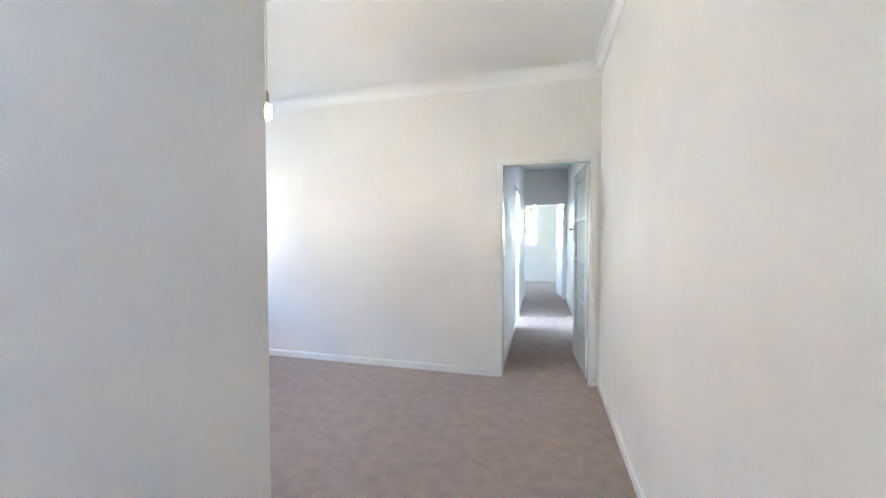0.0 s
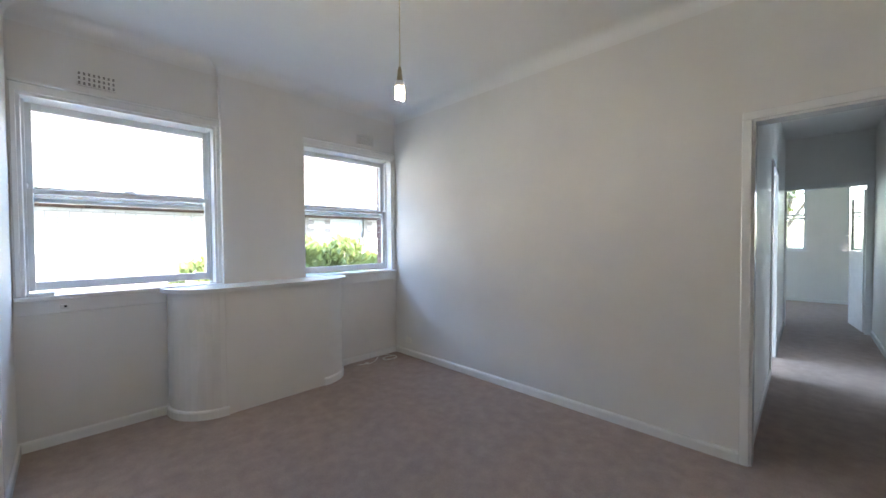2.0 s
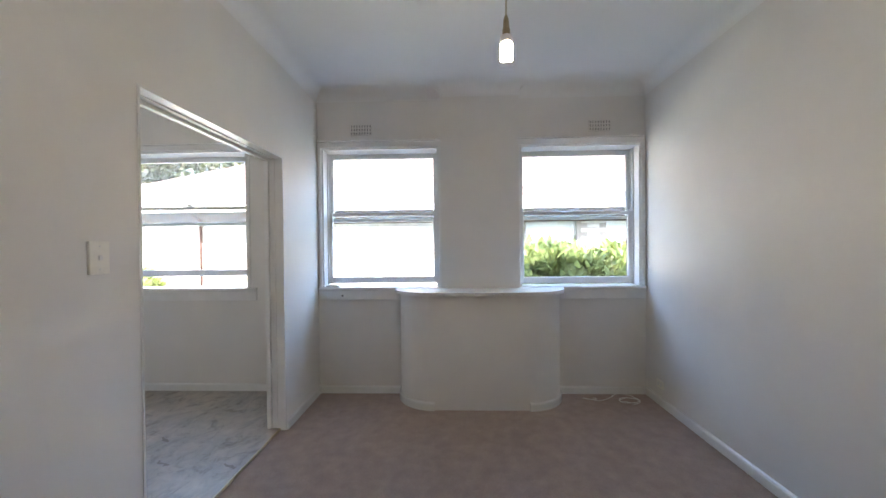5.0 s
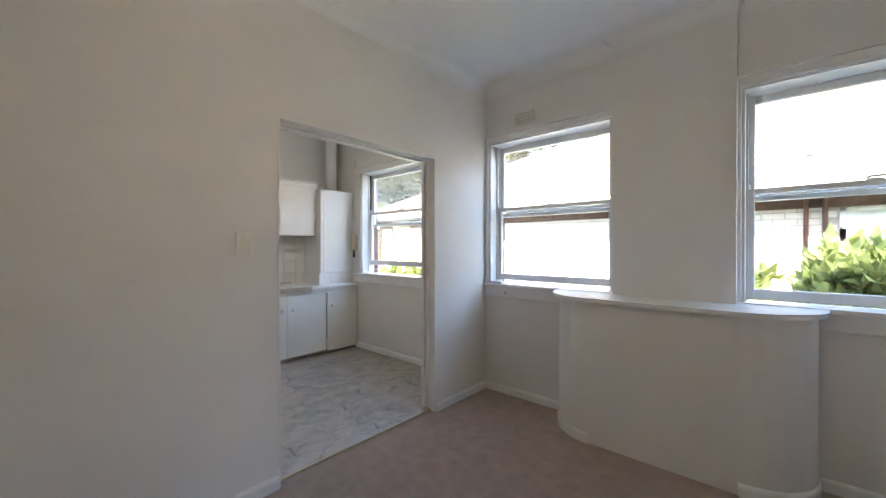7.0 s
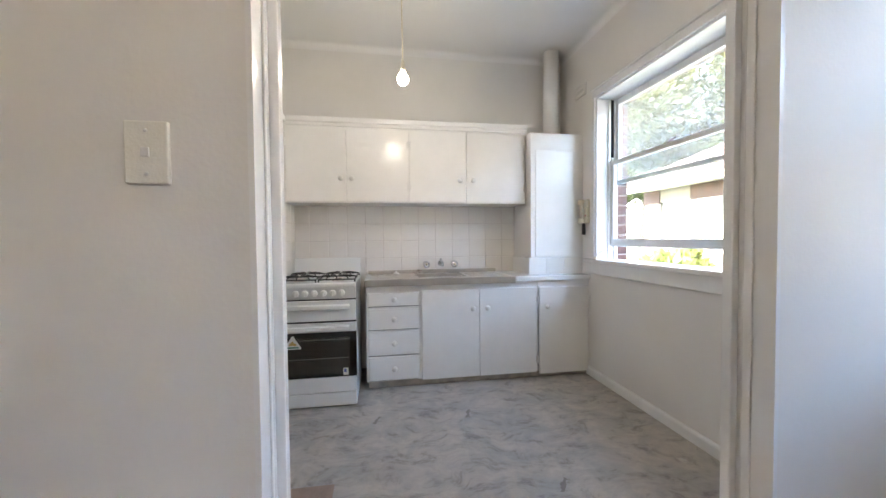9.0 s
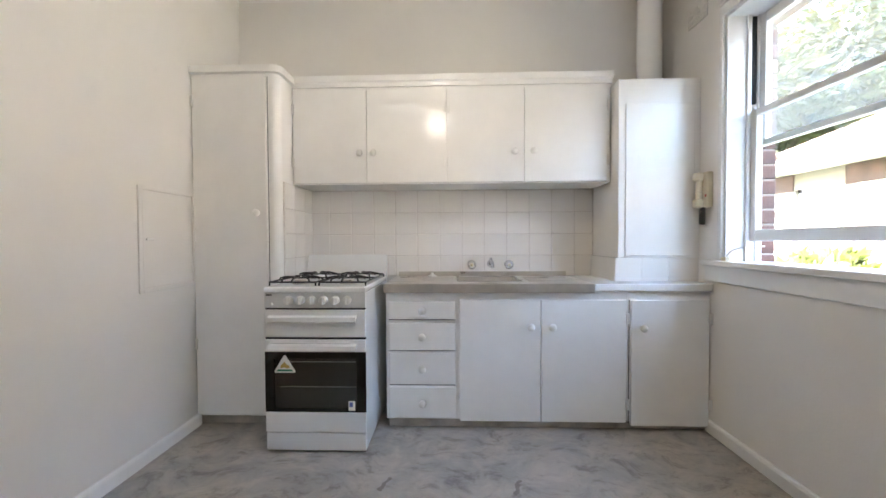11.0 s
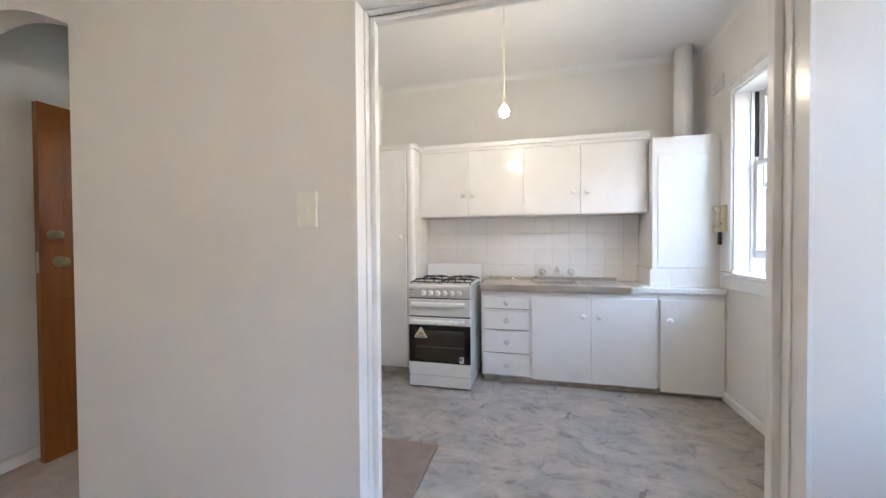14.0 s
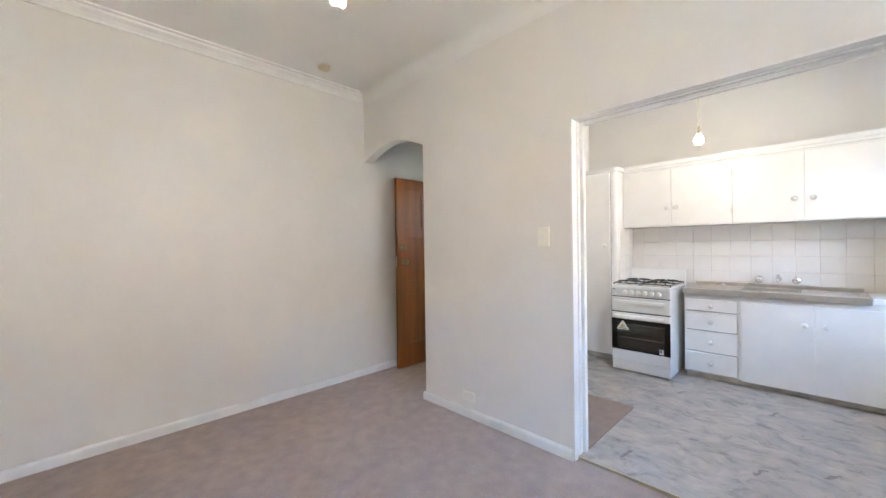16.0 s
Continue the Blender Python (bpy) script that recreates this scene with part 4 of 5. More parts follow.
# carpet offcut and rolled carpet by the recess
OFF = carpet_material("offcut_carpet", (0.40, 0.30, 0.245))
b = box(B(), -2.285, -1.07, -0.985, -0.132, -0.004, 0.008)
tagged(mesh_object("carpet_offcut", b, OFF), "loose brown carpet offcut lying on the kitchen vinyl", "carpet offcut")
rc = B()
pts, n = [], 70
for i in range(n):
    a = i * 0.42
    r = 0.015 + 0.0032 * i * 0.42 * 1.05
    pts.append((r * math.cos(a), r * math.sin(a)))
inner = [(u - 0.006 * u / math.hypot(u, v), v - 0.006 * v / math.hypot(u, v)) for u, v in pts]
cx, cy = -1.178, -0.872
rv = [[rc.verts.new((cx + u, cy + v, z)) for u, v in line] for line, z in ((pts, 0.008), (pts, 0.56), (inner, 0.56), (inner, 0.008))]
for i in range(n - 1):
    for q in range(4):
        rc.faces.new((rv[q][i], rv[q][i + 1], rv[(q + 1) % 4][i + 1], rv[(q + 1) % 4][i]))
bmesh.ops.recalc_face_normals(rc, faces=rc.faces[:])
tagged(mesh_object("carpet_roll", rc, OFF), "rolled brown carpet remnant standing in the recess", "carpet roll")


# ---- lights, switches, vents ----
def pendant(x, y, top, holder_z, spiral, label):
    w = thing("pendant_light", (x, y, top), label, "pendant light", group="bare pendant bulbs")
    part("ceiling_rose", lathe(B(), [(0.045, 0.0), (0.044, -0.012), (0.030, -0.026), (0.010, -0.034), (0.004, -0.04)], (x, y, top), "z", 20), CREAM if spiral else KNOB, w)
    part("cord", tube(B(), [(x, y, top - 0.03), (x + 0.003, y, (top + holder_z) / 2), (x, y, holder_z)], 0.0035, 8), CREAM, w)
    part("lampholder", lathe(B(), [(0.006, 0.0), (0.011, -0.018), (0.013, -0.05), (0.015, -0.052), (0.015, -0.075)], (x, y, holder_z), "z", 16), material("brown_lampholder", (0.42, 0.34, 0.20), 0.4) if spiral else CREAM, w)
    if spiral:
        z0 = holder_z - 0.075
        part("bulb_base", lathe(B(), [(0.016, 0.0), (0.024, -0.006), (0.026, -0.03), (0.02, -0.036)], (x, y, z0), "z", 16), KNOB, w)
        b = B()
        for half in (0, math.pi):
            tube(b, [(x + 0.019 * math.cos(half + i * 0.5), y + 0.019 * math.sin(half + i * 0.5), z0 - 0.034 - 0.0021 * i) for i in range(30)], 0.0062, 6)
        part("bulb", b, glow_material("lit_spiral_tube", (1.0, 0.84, 0.60), 7), w, "lit warm spiral fluorescent bulb")
    else:
        z0 = holder_z - 0.072
        part("bulb", lathe(B(), [(0.014, 0.0), (0.018, -0.012), (0.030, -0.028), (0.033, -0.045), (0.028, -0.064), (0.016, -0.075), (0.004, -0.078)], (x, y, z0), "z", 20), glow_material("lit_globe", (1.0, 0.93, 0.82), 6), w, "lit white globe bulb")
    return w


pendant(-2.21, 1.52, H, 2.275, True, "lit spiral bulb hanging bare from a cord")
pendant(-2.66, -1.39, H + 0.02, 2.235, False, "lit globe bulb hanging bare from a cord")

sm = thing("smoke_detector", (-0.33, 0.60, H), "small aged cream round smoke detector", "smoke detector")
part("base", lathe(B(), [(0.055, 0.0), (0.056, -0.012)], (-0.33, 0.60, H), "z", 24), KNOB, sm)
part("cover", lathe(B(), [(0.052, -0.012), (0.050, -0.032), (0.036, -0.042), (0.01, -0.044)], (-0.33, 0.60, H), "z", 24), CREAM, sm)


def plate(name, at, size, label, category, rockers, face):
    """A wall plate; face is 'y+' (north-facing), 'y-' or 'x+'."""
    w = thing(name, at, label, category)
    x, y, z = at
    hw, hh = size[0] / 2, size[1] / 2

    def slab(du0, du1, dz0, dz1, d0, d1, bev):
        if face == "x+":
            return box(B(), x + d0, x + d1, y + du0, y + du1, z + dz0, z + dz1, bev)
        s = 1 if face == "y+" else -1
        return box(B(), x + du0, x + du1, y + s * d0, y + s * d1, z + dz0, z + dz1, bev)
    part("cover_plate", slab(-hw, hw, -hh, hh, 0, 0.012, 0.003), IVORY, w)
    for u0, u1, z0, z1 in rockers:
        part("rocker", slab(u0, u1, z0, z1, 0.012, 0.017, 0.001), KNOB, w)
    return w


sw = plate("light_switch", (-2.078, 0.0, 1.355), (0.078, 0.122), "cream light switch plate with one button", "light switch", [(-0.007, 0.007, -0.009, 0.009)], "y+")
for dz in (0.042, -0.042):
    part("screw", lathe(B(), [(0.004, 0.012), (0.003, 0.0135)], (-2.078, 0.0, 1.355 + dz), "y", 8), KNOB, sw)
plate("power_outlet", (-1.42, 0.0, 0.142), (0.115, 0.072), "white double power outlet above the skirting", "power outlet", [(-0.045, -0.02, -0.02, 0.02), (0.02, 0.045, -0.02, 0.02)], "y+")
plate("power_outlet", (-4.03, YN, 0.16), (0.10, 0.066), "white power outlet near the window corner", "power outlet", [(-0.03, -0.012, -0.015, 0.015), (0.012, 0.03, -0.015, 0.015)], "y-")
plate("power_outlet", (XW, -0.37, 0.96), (0.10, 0.07), "white power outlet on the kitchen window wall", "power outlet", [(-0.03, -0.012, -0.015, 0.015)], "x+")


def vent(y0, y1, z0, z1, label):
    w = thing("wall_vent", (XW, (y0 + y1) / 2, (z0 + z1) / 2), label, "wall vent", group="wall vents")
    nc, nr = 8, 3
    dy, dz = (y1 - y0) / nc, (z1 - z0) / nr
    hs = [(y0 + dy * (i + 0.25), y0 + dy * (i + 0.72), z0 + dz * (j + 0.16), z0 + dz * (j + 0.84)) for i in range(nc) for j in range(nr)]
    part("grille", solid(B(), "x", XW + 0.012, XW + 0.002, (y0, y1), (z0, z1), hs), PAINT, w)
    part("backing", box(B(), XW - 0.001, XW + 0.002, y0, y1, z0, z1), material("vent_shadow", (0.34, 0.32, 0.30), 0.9), w)
    return w


vent(0.325, 0.53, 2.45, 2.55, "cream plaster wall vent with slots above a window")
vent(2.58, 2.78, 2.448, 2.55, "cream plaster wall vent with slots above a window")
vent(-2.33, -2.16, 2.42, 2.53, "painted-over plaster wall vent in the kitchen")

# small things on sill, apron and skirting
tagged(mesh_object("sash_prop", box(B(), XW - 0.06, XW + 0.02, 0.07, 0.19, 0.9975, 1.018, 0.006), KNOB), "small white painted wooden block on the sill", "block")
hk = thing("apron_socket", (XW + 0.014, 0.235, 0.918), "small painted cable outlet on the apron board", "socket")
part("plate", box(B(), XW + 0.014, XW + 0.024, 0.215, 0.26, 0.903, 0.933, 0.003), TRIM, hk)
part("port", box(B(), XW + 0.024, XW + 0.026, 0.23, 0.245, 0.911, 0.925), BLACK, hk)
b = B()
pts = []
for i in range(60):
    q = i / 59
    pts.append((-4.16 + 0.05 * math.sin(q * 7) + 0.03 * math.sin(q * 23), 2.47 + 0.50 * q + 0.05 * math.sin(q * 17), FZ + 0.004 + 0.012 * abs(math.sin(q * 11))))
tube(b, pts, 0.003, 6)
tube(b, [(-4.10 + 0.07 * math.cos(i * 0.5) * (1 - i / 60), 2.86 + 0.09 * math.sin(i * 0.5), FZ + 0.004 + 0.012 * (i % 5) / 5) for i in range(30)], 0.003, 6)
tagged(mesh_object("cable", b, KNOB), "tangled white cable lying on the carpet", "cable")
pj = thing("phone_socket", (-0.015, 3.07, FZ), "yellowed phone socket with a loose cable by the door frame", "phone socket")
part("socket_box", box(B(), -0.045, -0.018, 3.035, 3.078, 0.02, 0.065, 0.004), CREAM, pj)
part("socket_cable", tube(B(), [(-0.035, 3.05, 0.03), (-0.06, 3.03, FZ + 0.004), (-0.09, 3.05, FZ + 0.004), (-0.095, 3.075, 0.03), (-0.07, 3.078, 0.075), (-0.05, 3.078, 0.09)], 0.003, 6), KNOB, pj)

# ---- doors ----
d1 = thing("door_1", (-0.055, 3.215, 0.0), "white hall door with four frosted glass panes, open", "door", kind="structure")
LX0, LX1, LY0, LY1, LT = -0.093, -0.058, 3.215, 4.03, 2.04
b = B()
box(b, LX0, LX1, LY0, LY0 + 0.105, -0.008, LT, 0.002)
box(b, LX0, LX1, LY1 - 0.105, LY1, -0.008, LT, 0.002)
for z0, z1 in ((-0.008, 0.30), (0.665, 0.70), (1.082, 1.117), (1.505, 1.54), (1.935, LT)):
    box(b, LX0 + 0.001, LX1 - 0.001, LY0 + 0.105, LY1 - 0.105, z0, z1, 0.002)
part("leaf", b, TRIM, d1)
for z0, z1 in ((0.30, 0.665), (0.70, 1.082), (1.117, 1.505), (1.54, 1.935)):
    part("pane", box(B(), -0.078, -0.073, LY0 + 0.103, LY1 - 0.103, z0 - 0.002, z1 + 0.002), FROST, d1, "frosted glass pane")
BRONZE = material("dark_bronze", (0.10, 0.085, 0.07), 0.4, 0.8)
for s, x in ((-1, LX0), (1, LX1)):
    b = box(B(), x, x + s * 0.006, LY1 - 0.075, LY1 - 0.035, 1.28, 1.48, 0.002)
    tube(b, [(x, LY1 - 0.055, 1.43), (x + s * 0.045, LY1 - 0.055, 1.43), (x + s * 0.05, LY1 - 0.075, 1.43), (x + s * 0.048, LY1 - 0.165, 1.432)], 0.008, 8)
    part("door_handle", b, BRONZE, d1, "dark bronze lever handle")
d1.matrix_basis = Matrix.Translation((-0.065, 3.222, 0.0)) @ pose(0, 0, 0, 0, 0, 4.0)

WOOD = material("varnished_wood", (0.28, 0.085, 0.015), 0.33, vary=0.25, scale=2.2, grain=30, bump=0.01, stretch=(6, 6, 0.5))
d2 = thing("door_2", (-0.15, -1.09, 0.0), "varnished orange-brown panelled front door, open", "door", kind="structure")
b = B()
DX0, DX1, DY0, DY1 = -0.172, -0.130, -1.09, -0.30
box(b, DX0, DX1, DY0, DY0 + 0.11, -0.008, 2.045, 0.003)
box(b, DX0, DX1, DY1 - 0.11, DY1, -0.008, 2.045, 0.003)
ym = (DY0 + DY1) / 2
box(b, DX0, DX1, ym - 0.05, ym + 0.05, 0.25, 1.93, 0.003)
for z0, z1 in ((-0.008, 0.25), (0.78, 0.93), (1.40, 1.52), (1.93, 2.045)):
    box(b, DX0 + 0.0005, DX1 - 0.0005, DY0 + 0.11, DY1 - 0.11, z0, z1, 0.003)
part("leaf", b, WOOD, d2)
for y0, y1 in ((DY0 + 0.11, ym - 0.05), (ym + 0.05, DY1 - 0.11)):
    for z0, z1 in ((0.25, 0.78), (0.93, 1.40), (1.52, 1.93)):
        part("panel", box(B(), DX0 + 0.010, DX1 - 0.010, y0, y1, z0, z1), WOOD, d2)
for z, r in ((1.295, 0.024), (1.14, 0.026)):
    b = lathe(B(), [(r + 0.006, 0.0), (r + 0.005, -0.006), (0.012, -0.01), (0.012, -0.03), (r, -0.036), (r, -0.052), (0.012, -0.06)], (DX0, DY1 - (0.06 if z > 1.2 else 0.085), z), "x", 16)
    part("door_knob", b, material("dull_brass", (0.34, 0.27, 0.17), 0.35, 0.9), d2, "worn metal lock knob")
part("lock_edge", box(B(), -0.160, -0.142, DY1 - 0.001, DY1 + 0.002, 1.08, 1.2), STEEL, d2)
d2.matrix_basis = Matrix.Translation((-0.15, -1.09, 0.0)) @ pose(0, 0, 0, 0, 0, -1.0)

d3 = thing("door_3", (-0.02, 8.36, 0.0), "white bedroom door with a glazed top, standing open", "door", kind="structure")
b = B()
box(b, -0.055, -0.02, 8.36, 8.46, -0.008, 2.04)
box(b, -0.055, -0.02, 9.02, 9.12, -0.008, 2.04)
box(b, -0.054, -0.021, 8.46, 9.02, -0.008, 1.15)
box(b, -0.054, -0.021, 8.46, 9.02, 1.94, 2.04)
part("leaf", b, TRIM, d3)
part("pane", box(B(), -0.04, -0.036, 8.46, 9.02, 1.15, 1.94), GLASS, d3, "clear glass top pane")
part("door_handle", tube(B(), [(-0.055, 9.07, 1.38), (-0.10, 9.07, 1.38), (-0.10, 8.97, 1.38)], 0.009), CHROME, d3)
d3.matrix_basis = Matrix.Translation((-0.045, 8.23, 0.0)) @ pose(0, 0, 0, 0, 0, 7.0)

# ---- splashback tiles ----
sp = structure("wall_splashback", box(B(), -1.762, -3.795, YK - 0.001, YK + 0.004, 0.86, 1.48), GROUT, "cream glazed tile splashback", "splashback")
JX, JZ, TX, TZ = -2.377, 1.319, 0.1605, 0.155


def tile_piece(parent, x0, x1, y0, y1, z0, z1, cache={}):
    """One glazed tile; alike tiles share a mesh."""
    key = (round(abs(x1 - x0), 3), round(abs(y1 - y0), 3), round(z1 - z0, 3))
    cx, cy, cz = (x0 + x1) / 2, (y0 + y1) / 2, (z0 + z1) / 2
    if key not in cache:
        hx, hy, hz = (k / 2 for k in key)
        tb = box(B(), -hx, hx, -hy, hy, -hz, hz, 0.002, 1)
        me = bpy.data.meshes.new("tile")
        tb.to_mesh(me)
        tb.free()
        me.materials.append(TILE)
        cache[key] = me
    ob = new("tile", cache[key])
    ob.matrix_basis = pose(cx, cy, cz, random.uniform(-0.25, 0.25), 0, random.uniform(-0.25, 0.25))
    ob.parent = parent
    return ob


zrows = [0.862, JZ - 2 * TZ, JZ - TZ, JZ, 1.478]
xcols = [-1.768] + [JX - TX * k for k in range(-3, 9)] + [-3.79]
for z0, z1 in zip(zrows, zrows[1:]):
    for x0, x1 in zip(xcols, xcols[1:]):
        gap = 0.0028 if abs(x0 - JX) < 0.001 or abs(x1 - JX) < 0.001 else 0.0014
        tile_piece(sp, x0 - gap, x1 + gap, YK + 0.003, YK + 0.009, z0 + 0.0014, z1 - 0.0014)
sp2 = structure("wall_splashback_side", box(B(), -1.7605, -1.764, YK + 0.009, -2.165, 0.86, 1.48), GROUT, "cream glazed tiles on the cupboard side", "splashback")
ycols = [YK + 0.010, YK + 0.16, YK + 0.315, -2.168]
for z0, z1 in zip(zrows, zrows[1:]):
    for y0, y1 in zip(ycols, ycols[1:]):
        tile_piece(sp2, -1.763, -1.770, y0 + 0.0014, y1 - 0.0014, z0 + 0.0014, z1 - 0.0014)


# ---- outdoors ----
GRASS = material("lawn", (0.10, 0.14, 0.05), 0.9, vary=0.4, scale=5, grain=90, bump=0.08)
PAVE = material("concrete_path", (0.42, 0.40, 0.37), 0.9, vary=0.15, scale=3)
BRICK = material("red_brick", (0.15, 0.075, 0.06), 0.85, vary=0.3, scale=6, grain=60, bump=0.05)
FRIEZE = material("dark_eaves_band", (0.15, 0.09, 0.075), 0.9, vary=0.35, scale=7, grain=30, bump=0.06)
MORTAR = material("mortar", (0.30, 0.26, 0.23), 0.95, vary=0.1, scale=12)
PALEB = material("pale_brick", (0.62, 0.57, 0.51), 0.85, vary=0.14, scale=5, grain=60, bump=0.04)
TERRA = material("terracotta_tiles", (0.17, 0.115, 0.095), 0.8, vary=0.22, scale=2.5, grain=40, bump=0.04)
GUTTER = material("cream_gutter", (0.72, 0.68, 0.6), 0.4, vary=0.05)
GZ = -0.35
structure("ground", box(B(), -400, 400, -400, 400, GZ - 0.3, GZ), GRASS, "mown lawn reaching into the distance", "ground")
structure("pavement", box(B(), -6.1, -4.75, -12, 14, GZ, GZ + 0.03), PAVE, "pale concrete side path between the houses", "path")

# our own outer brick leaf, with the bricks of the window reveals as pieces
skin = [(g0 - (0.13 if g0 > -1 else 0.19), g1 + 0.10, SILL - 0.06, HEAD + 0.005) for g0, g1, _ in WINDOWS] + [(4.6, 6.6, 0.9, 2.4)]
bw = structure("wall_brick_outer", solid(B(), "x", XW - 0.27, XW - 0.38, (YK - 0.25, 7.2), (GZ, H + 0.3), skin), MORTAR, "red face brick outer wall of the flat", "wall")
structure("wall_cavity", solid(B(), "x", XW - 0.19, XW - 0.27, (YK - 0.25, 7.2), (GZ, H + 0.3), skin), MORTAR, "hidden cavity of the outer wall", "wall")
# unseen roof, made up; short overhang lets sun reach the shrubs and ground
structure("roof", box(B(), XW - 0.45, 3.0, YK - 0.6, YB + 0.6, H + 0.26, H + 0.36), GUTTER, "assumed unseen flat roof, its overhang set by where sun should fall", "roof")
bm_ = box(B(), -0.055, 0.055, -0.115, 0.115, -0.038, 0.038, 0.004, 1)
brick_mesh = bpy.data.meshes.new("brick")
bm_.to_mesh(brick_mesh)
bm_.free()
brick_mesh.materials.append(BRICK)
for (g0, g1, _) in WINDOWS:
    for k in range(17):
        z = 0.90 + 0.086 * k
        for y, s in ((g0 - (0.125 if g0 > -1 else 0.185), -1), (g1 + 0.095, 1)):
            ob = new("brick", brick_mesh)
            ob.matrix_basis = pose(XW - 0.328 + random.uniform(-0.002, 0.002), y + s * (0.115 if k % 2 else 0.055) + random.uniform(-0.003, 0.003), z) @ Matrix.Diagonal((1, 1 if k % 2 else 0.48, 1, 1))
            ob.parent = bw

house = thing("neighbour_house", (-12.0, 2.0, GZ), "sunlit pale brick bungalow with a terracotta tiled hip roof", "house")
NW = ((2.70, 3.68, 0.55, 1.84), (4.25, 5.1, 0.55, 1.84), (-5.76, -5.04, 0.60, 1.86))
NX = -8.0
part("wall", solid(B(), "x", NX - 0.012, NX - 0.25, (-6.2, 12.0), (GZ, 2.11), NW), MORTAR, house)


def joined_bricks(y0, y1, z0, z1, skip):
    """Courses of bricks on a wall face, as one joined mesh."""
    verts, faces = [], []
    row, z = 0, z0
    while z < z1:
        y = y0 + (0.12 if row % 2 else 0.0)
        while y < y1:
            a, c = y + 0.005, y + 0.235
            if not any(h[0] < c and a < h[1] and h[2] < z + 0.076 and z < h[3] for h in skip):
                d = NX + random.uniform(-0.002, 0.002)
                n = len(verts)
                verts += [(d, a, z), (d, c, z), (d, c, z + 0.076), (d, a, z + 0.076), (NX - 0.014, a, z), (NX - 0.014, c, z), (NX - 0.014, c, z + 0.076), (NX - 0.014, a, z + 0.076)]
                faces += [(n, n + 1, n + 2, n + 3), (n, n + 4, n + 5, n + 1), (n + 3, n + 2, n + 6, n + 7), (n, n + 3, n + 7, n + 4), (n + 1, n + 5, n + 6, n + 2)]
            y += 0.24
        z += 0.086
        row += 1
    return verts, faces


me = bpy.data.meshes.new("bricks")
me.from_pydata(*joined_bricks(-6.2, 12.0, GZ, 1.83, NW)[:1], [], joined_bricks(-6.2, 12.0, GZ, 1.83, NW)[1])
me.materials.append(PALEB)
ob = new("bricks", me)
ob.parent, ob.matrix_parent_inverse = house, house.matrix_basis.inverted()
tagged(ob, "pale sunlit brickwork", kind="stuff")
# band under the eaves, darker and redder than the bricks below
part("frieze", box(box(B(), NX - 0.01, NX + 0.012, -6.2, -5.78, 1.84, 2.10), NX - 0.01, NX + 0.012, -5.02, 12.0, 1.84, 2.10), FRIEZE, house, "dark red-brown band under the eaves")
BLIND = material("drawn_blind", (0.72, 0.73, 0.72), 0.5, vary=0.05, scale=8)
NGL = material("neighbour_glass", (0.03, 0.035, 0.04), 0.08, vary=0.1)
for y0, y1, z0, z1 in NW:
    pale = y0 < 0
    w = part("window", box(B(), NX - 0.14, NX - 0.12, y0, y1, z0, z1), BLIND if pale else NGL, house, "window with a drawn pale blind" if pale else "dark window glass")
    b = B()
    if not pale:
        part("blind", box(B(), NX - 0.119, NX - 0.10, y0 + 0.05, y1 - 0.05, 1.56, z1 - 0.04), BLIND, w, "pale drawn blind")
        box(b, NX - 0.12, NX - 0.06, y0, y1, 1.42, 1.57)
    box(b, NX - 0.12, NX - 0.06, y0, y1, z1 - 0.05, z1)
    box(b, NX - 0.12, NX - 0.06, y0, y0 + 0.06, z0, z1)
    box(b, NX - 0.12, NX - 0.06, y1 - 0.06, y1, z0, z1)
    box(b, NX - 0.12, NX + 0.05, y0 - 0.05, y1 + 0.05, z0 - 0.07, z0)
    part("frame", b, SASH, w)
for y in (2.40, 2.57, -3.74):
    part("downpipe", tube(B(), [(NX + 0.04, y, GZ), (NX + 0.04, y, 1.92), (NX + 0.34, y, 2.08)], 0.025, 10), BRICK, house, "red-brown downpipe")
EX, EZ, SL = NX + 0.42, 2.10, math.tan(radians(27))
part("soffit", box(B(), NX - 0.2, EX - 0.02, -6.1, 12.4, 2.102, 2.117), GUTTER, house)
part("gutter", prism(B(), [(EX - 0.02, 2.06), (EX + 0.08, 2.06), (EX + 0.10, 2.175), (EX - 0.02, 2.175)], "y", -6.15, 12.4), GUTTER, house, "cream metal gutter")
verts, faces = [], []
for r in range(17):
    d0, d1 = r * 0.30, (r + 1) * 0.30 + 0.03
    ys, ye = -6.12 + d0, 12.4
    cnt = int((ye - ys) / 0.05)
    base = len(verts)
    for i in range(cnt + 1):
        y = ys + 0.05 * i
        h = 0.022 * math.sin(2 * math.pi * y / 0.30)
        verts.append((EX + 0.05 - d0, y, EZ + 0.11 + d0 * SL + h + 0.02))
        verts.append((EX + 0.05 - d1, y, EZ + 0.11 + d1 * SL + h - 0.005))
        verts.append((EX + 0.05 - d0, y, EZ + 0.09 + d0 * SL))
    for i in range(cnt):
        n = base + 3 * i
        faces.append((n, n + 3, n + 4, n + 1))
        faces.append((n + 2, n + 5, n + 3, n))
me = bpy.data.meshes.new("roof")
me.from_pydata(verts, [], faces)
me.materials.append(TERRA)
ob = new("roof", me)
ob.parent, ob.matrix_parent_inverse = house, house.matrix_basis.inverted()
tagged(ob, "terracotta roof tiles in courses")
RZ = EZ + 0.08 + 5.1 * SL
b = B()
q = [b.verts.new(v) for v in ((EX, -6.15, EZ + 0.06), (EX - 5.1, -1.05, RZ), (EX - 10.2, -6.15, EZ + 0.06))]
b.faces.new(q)
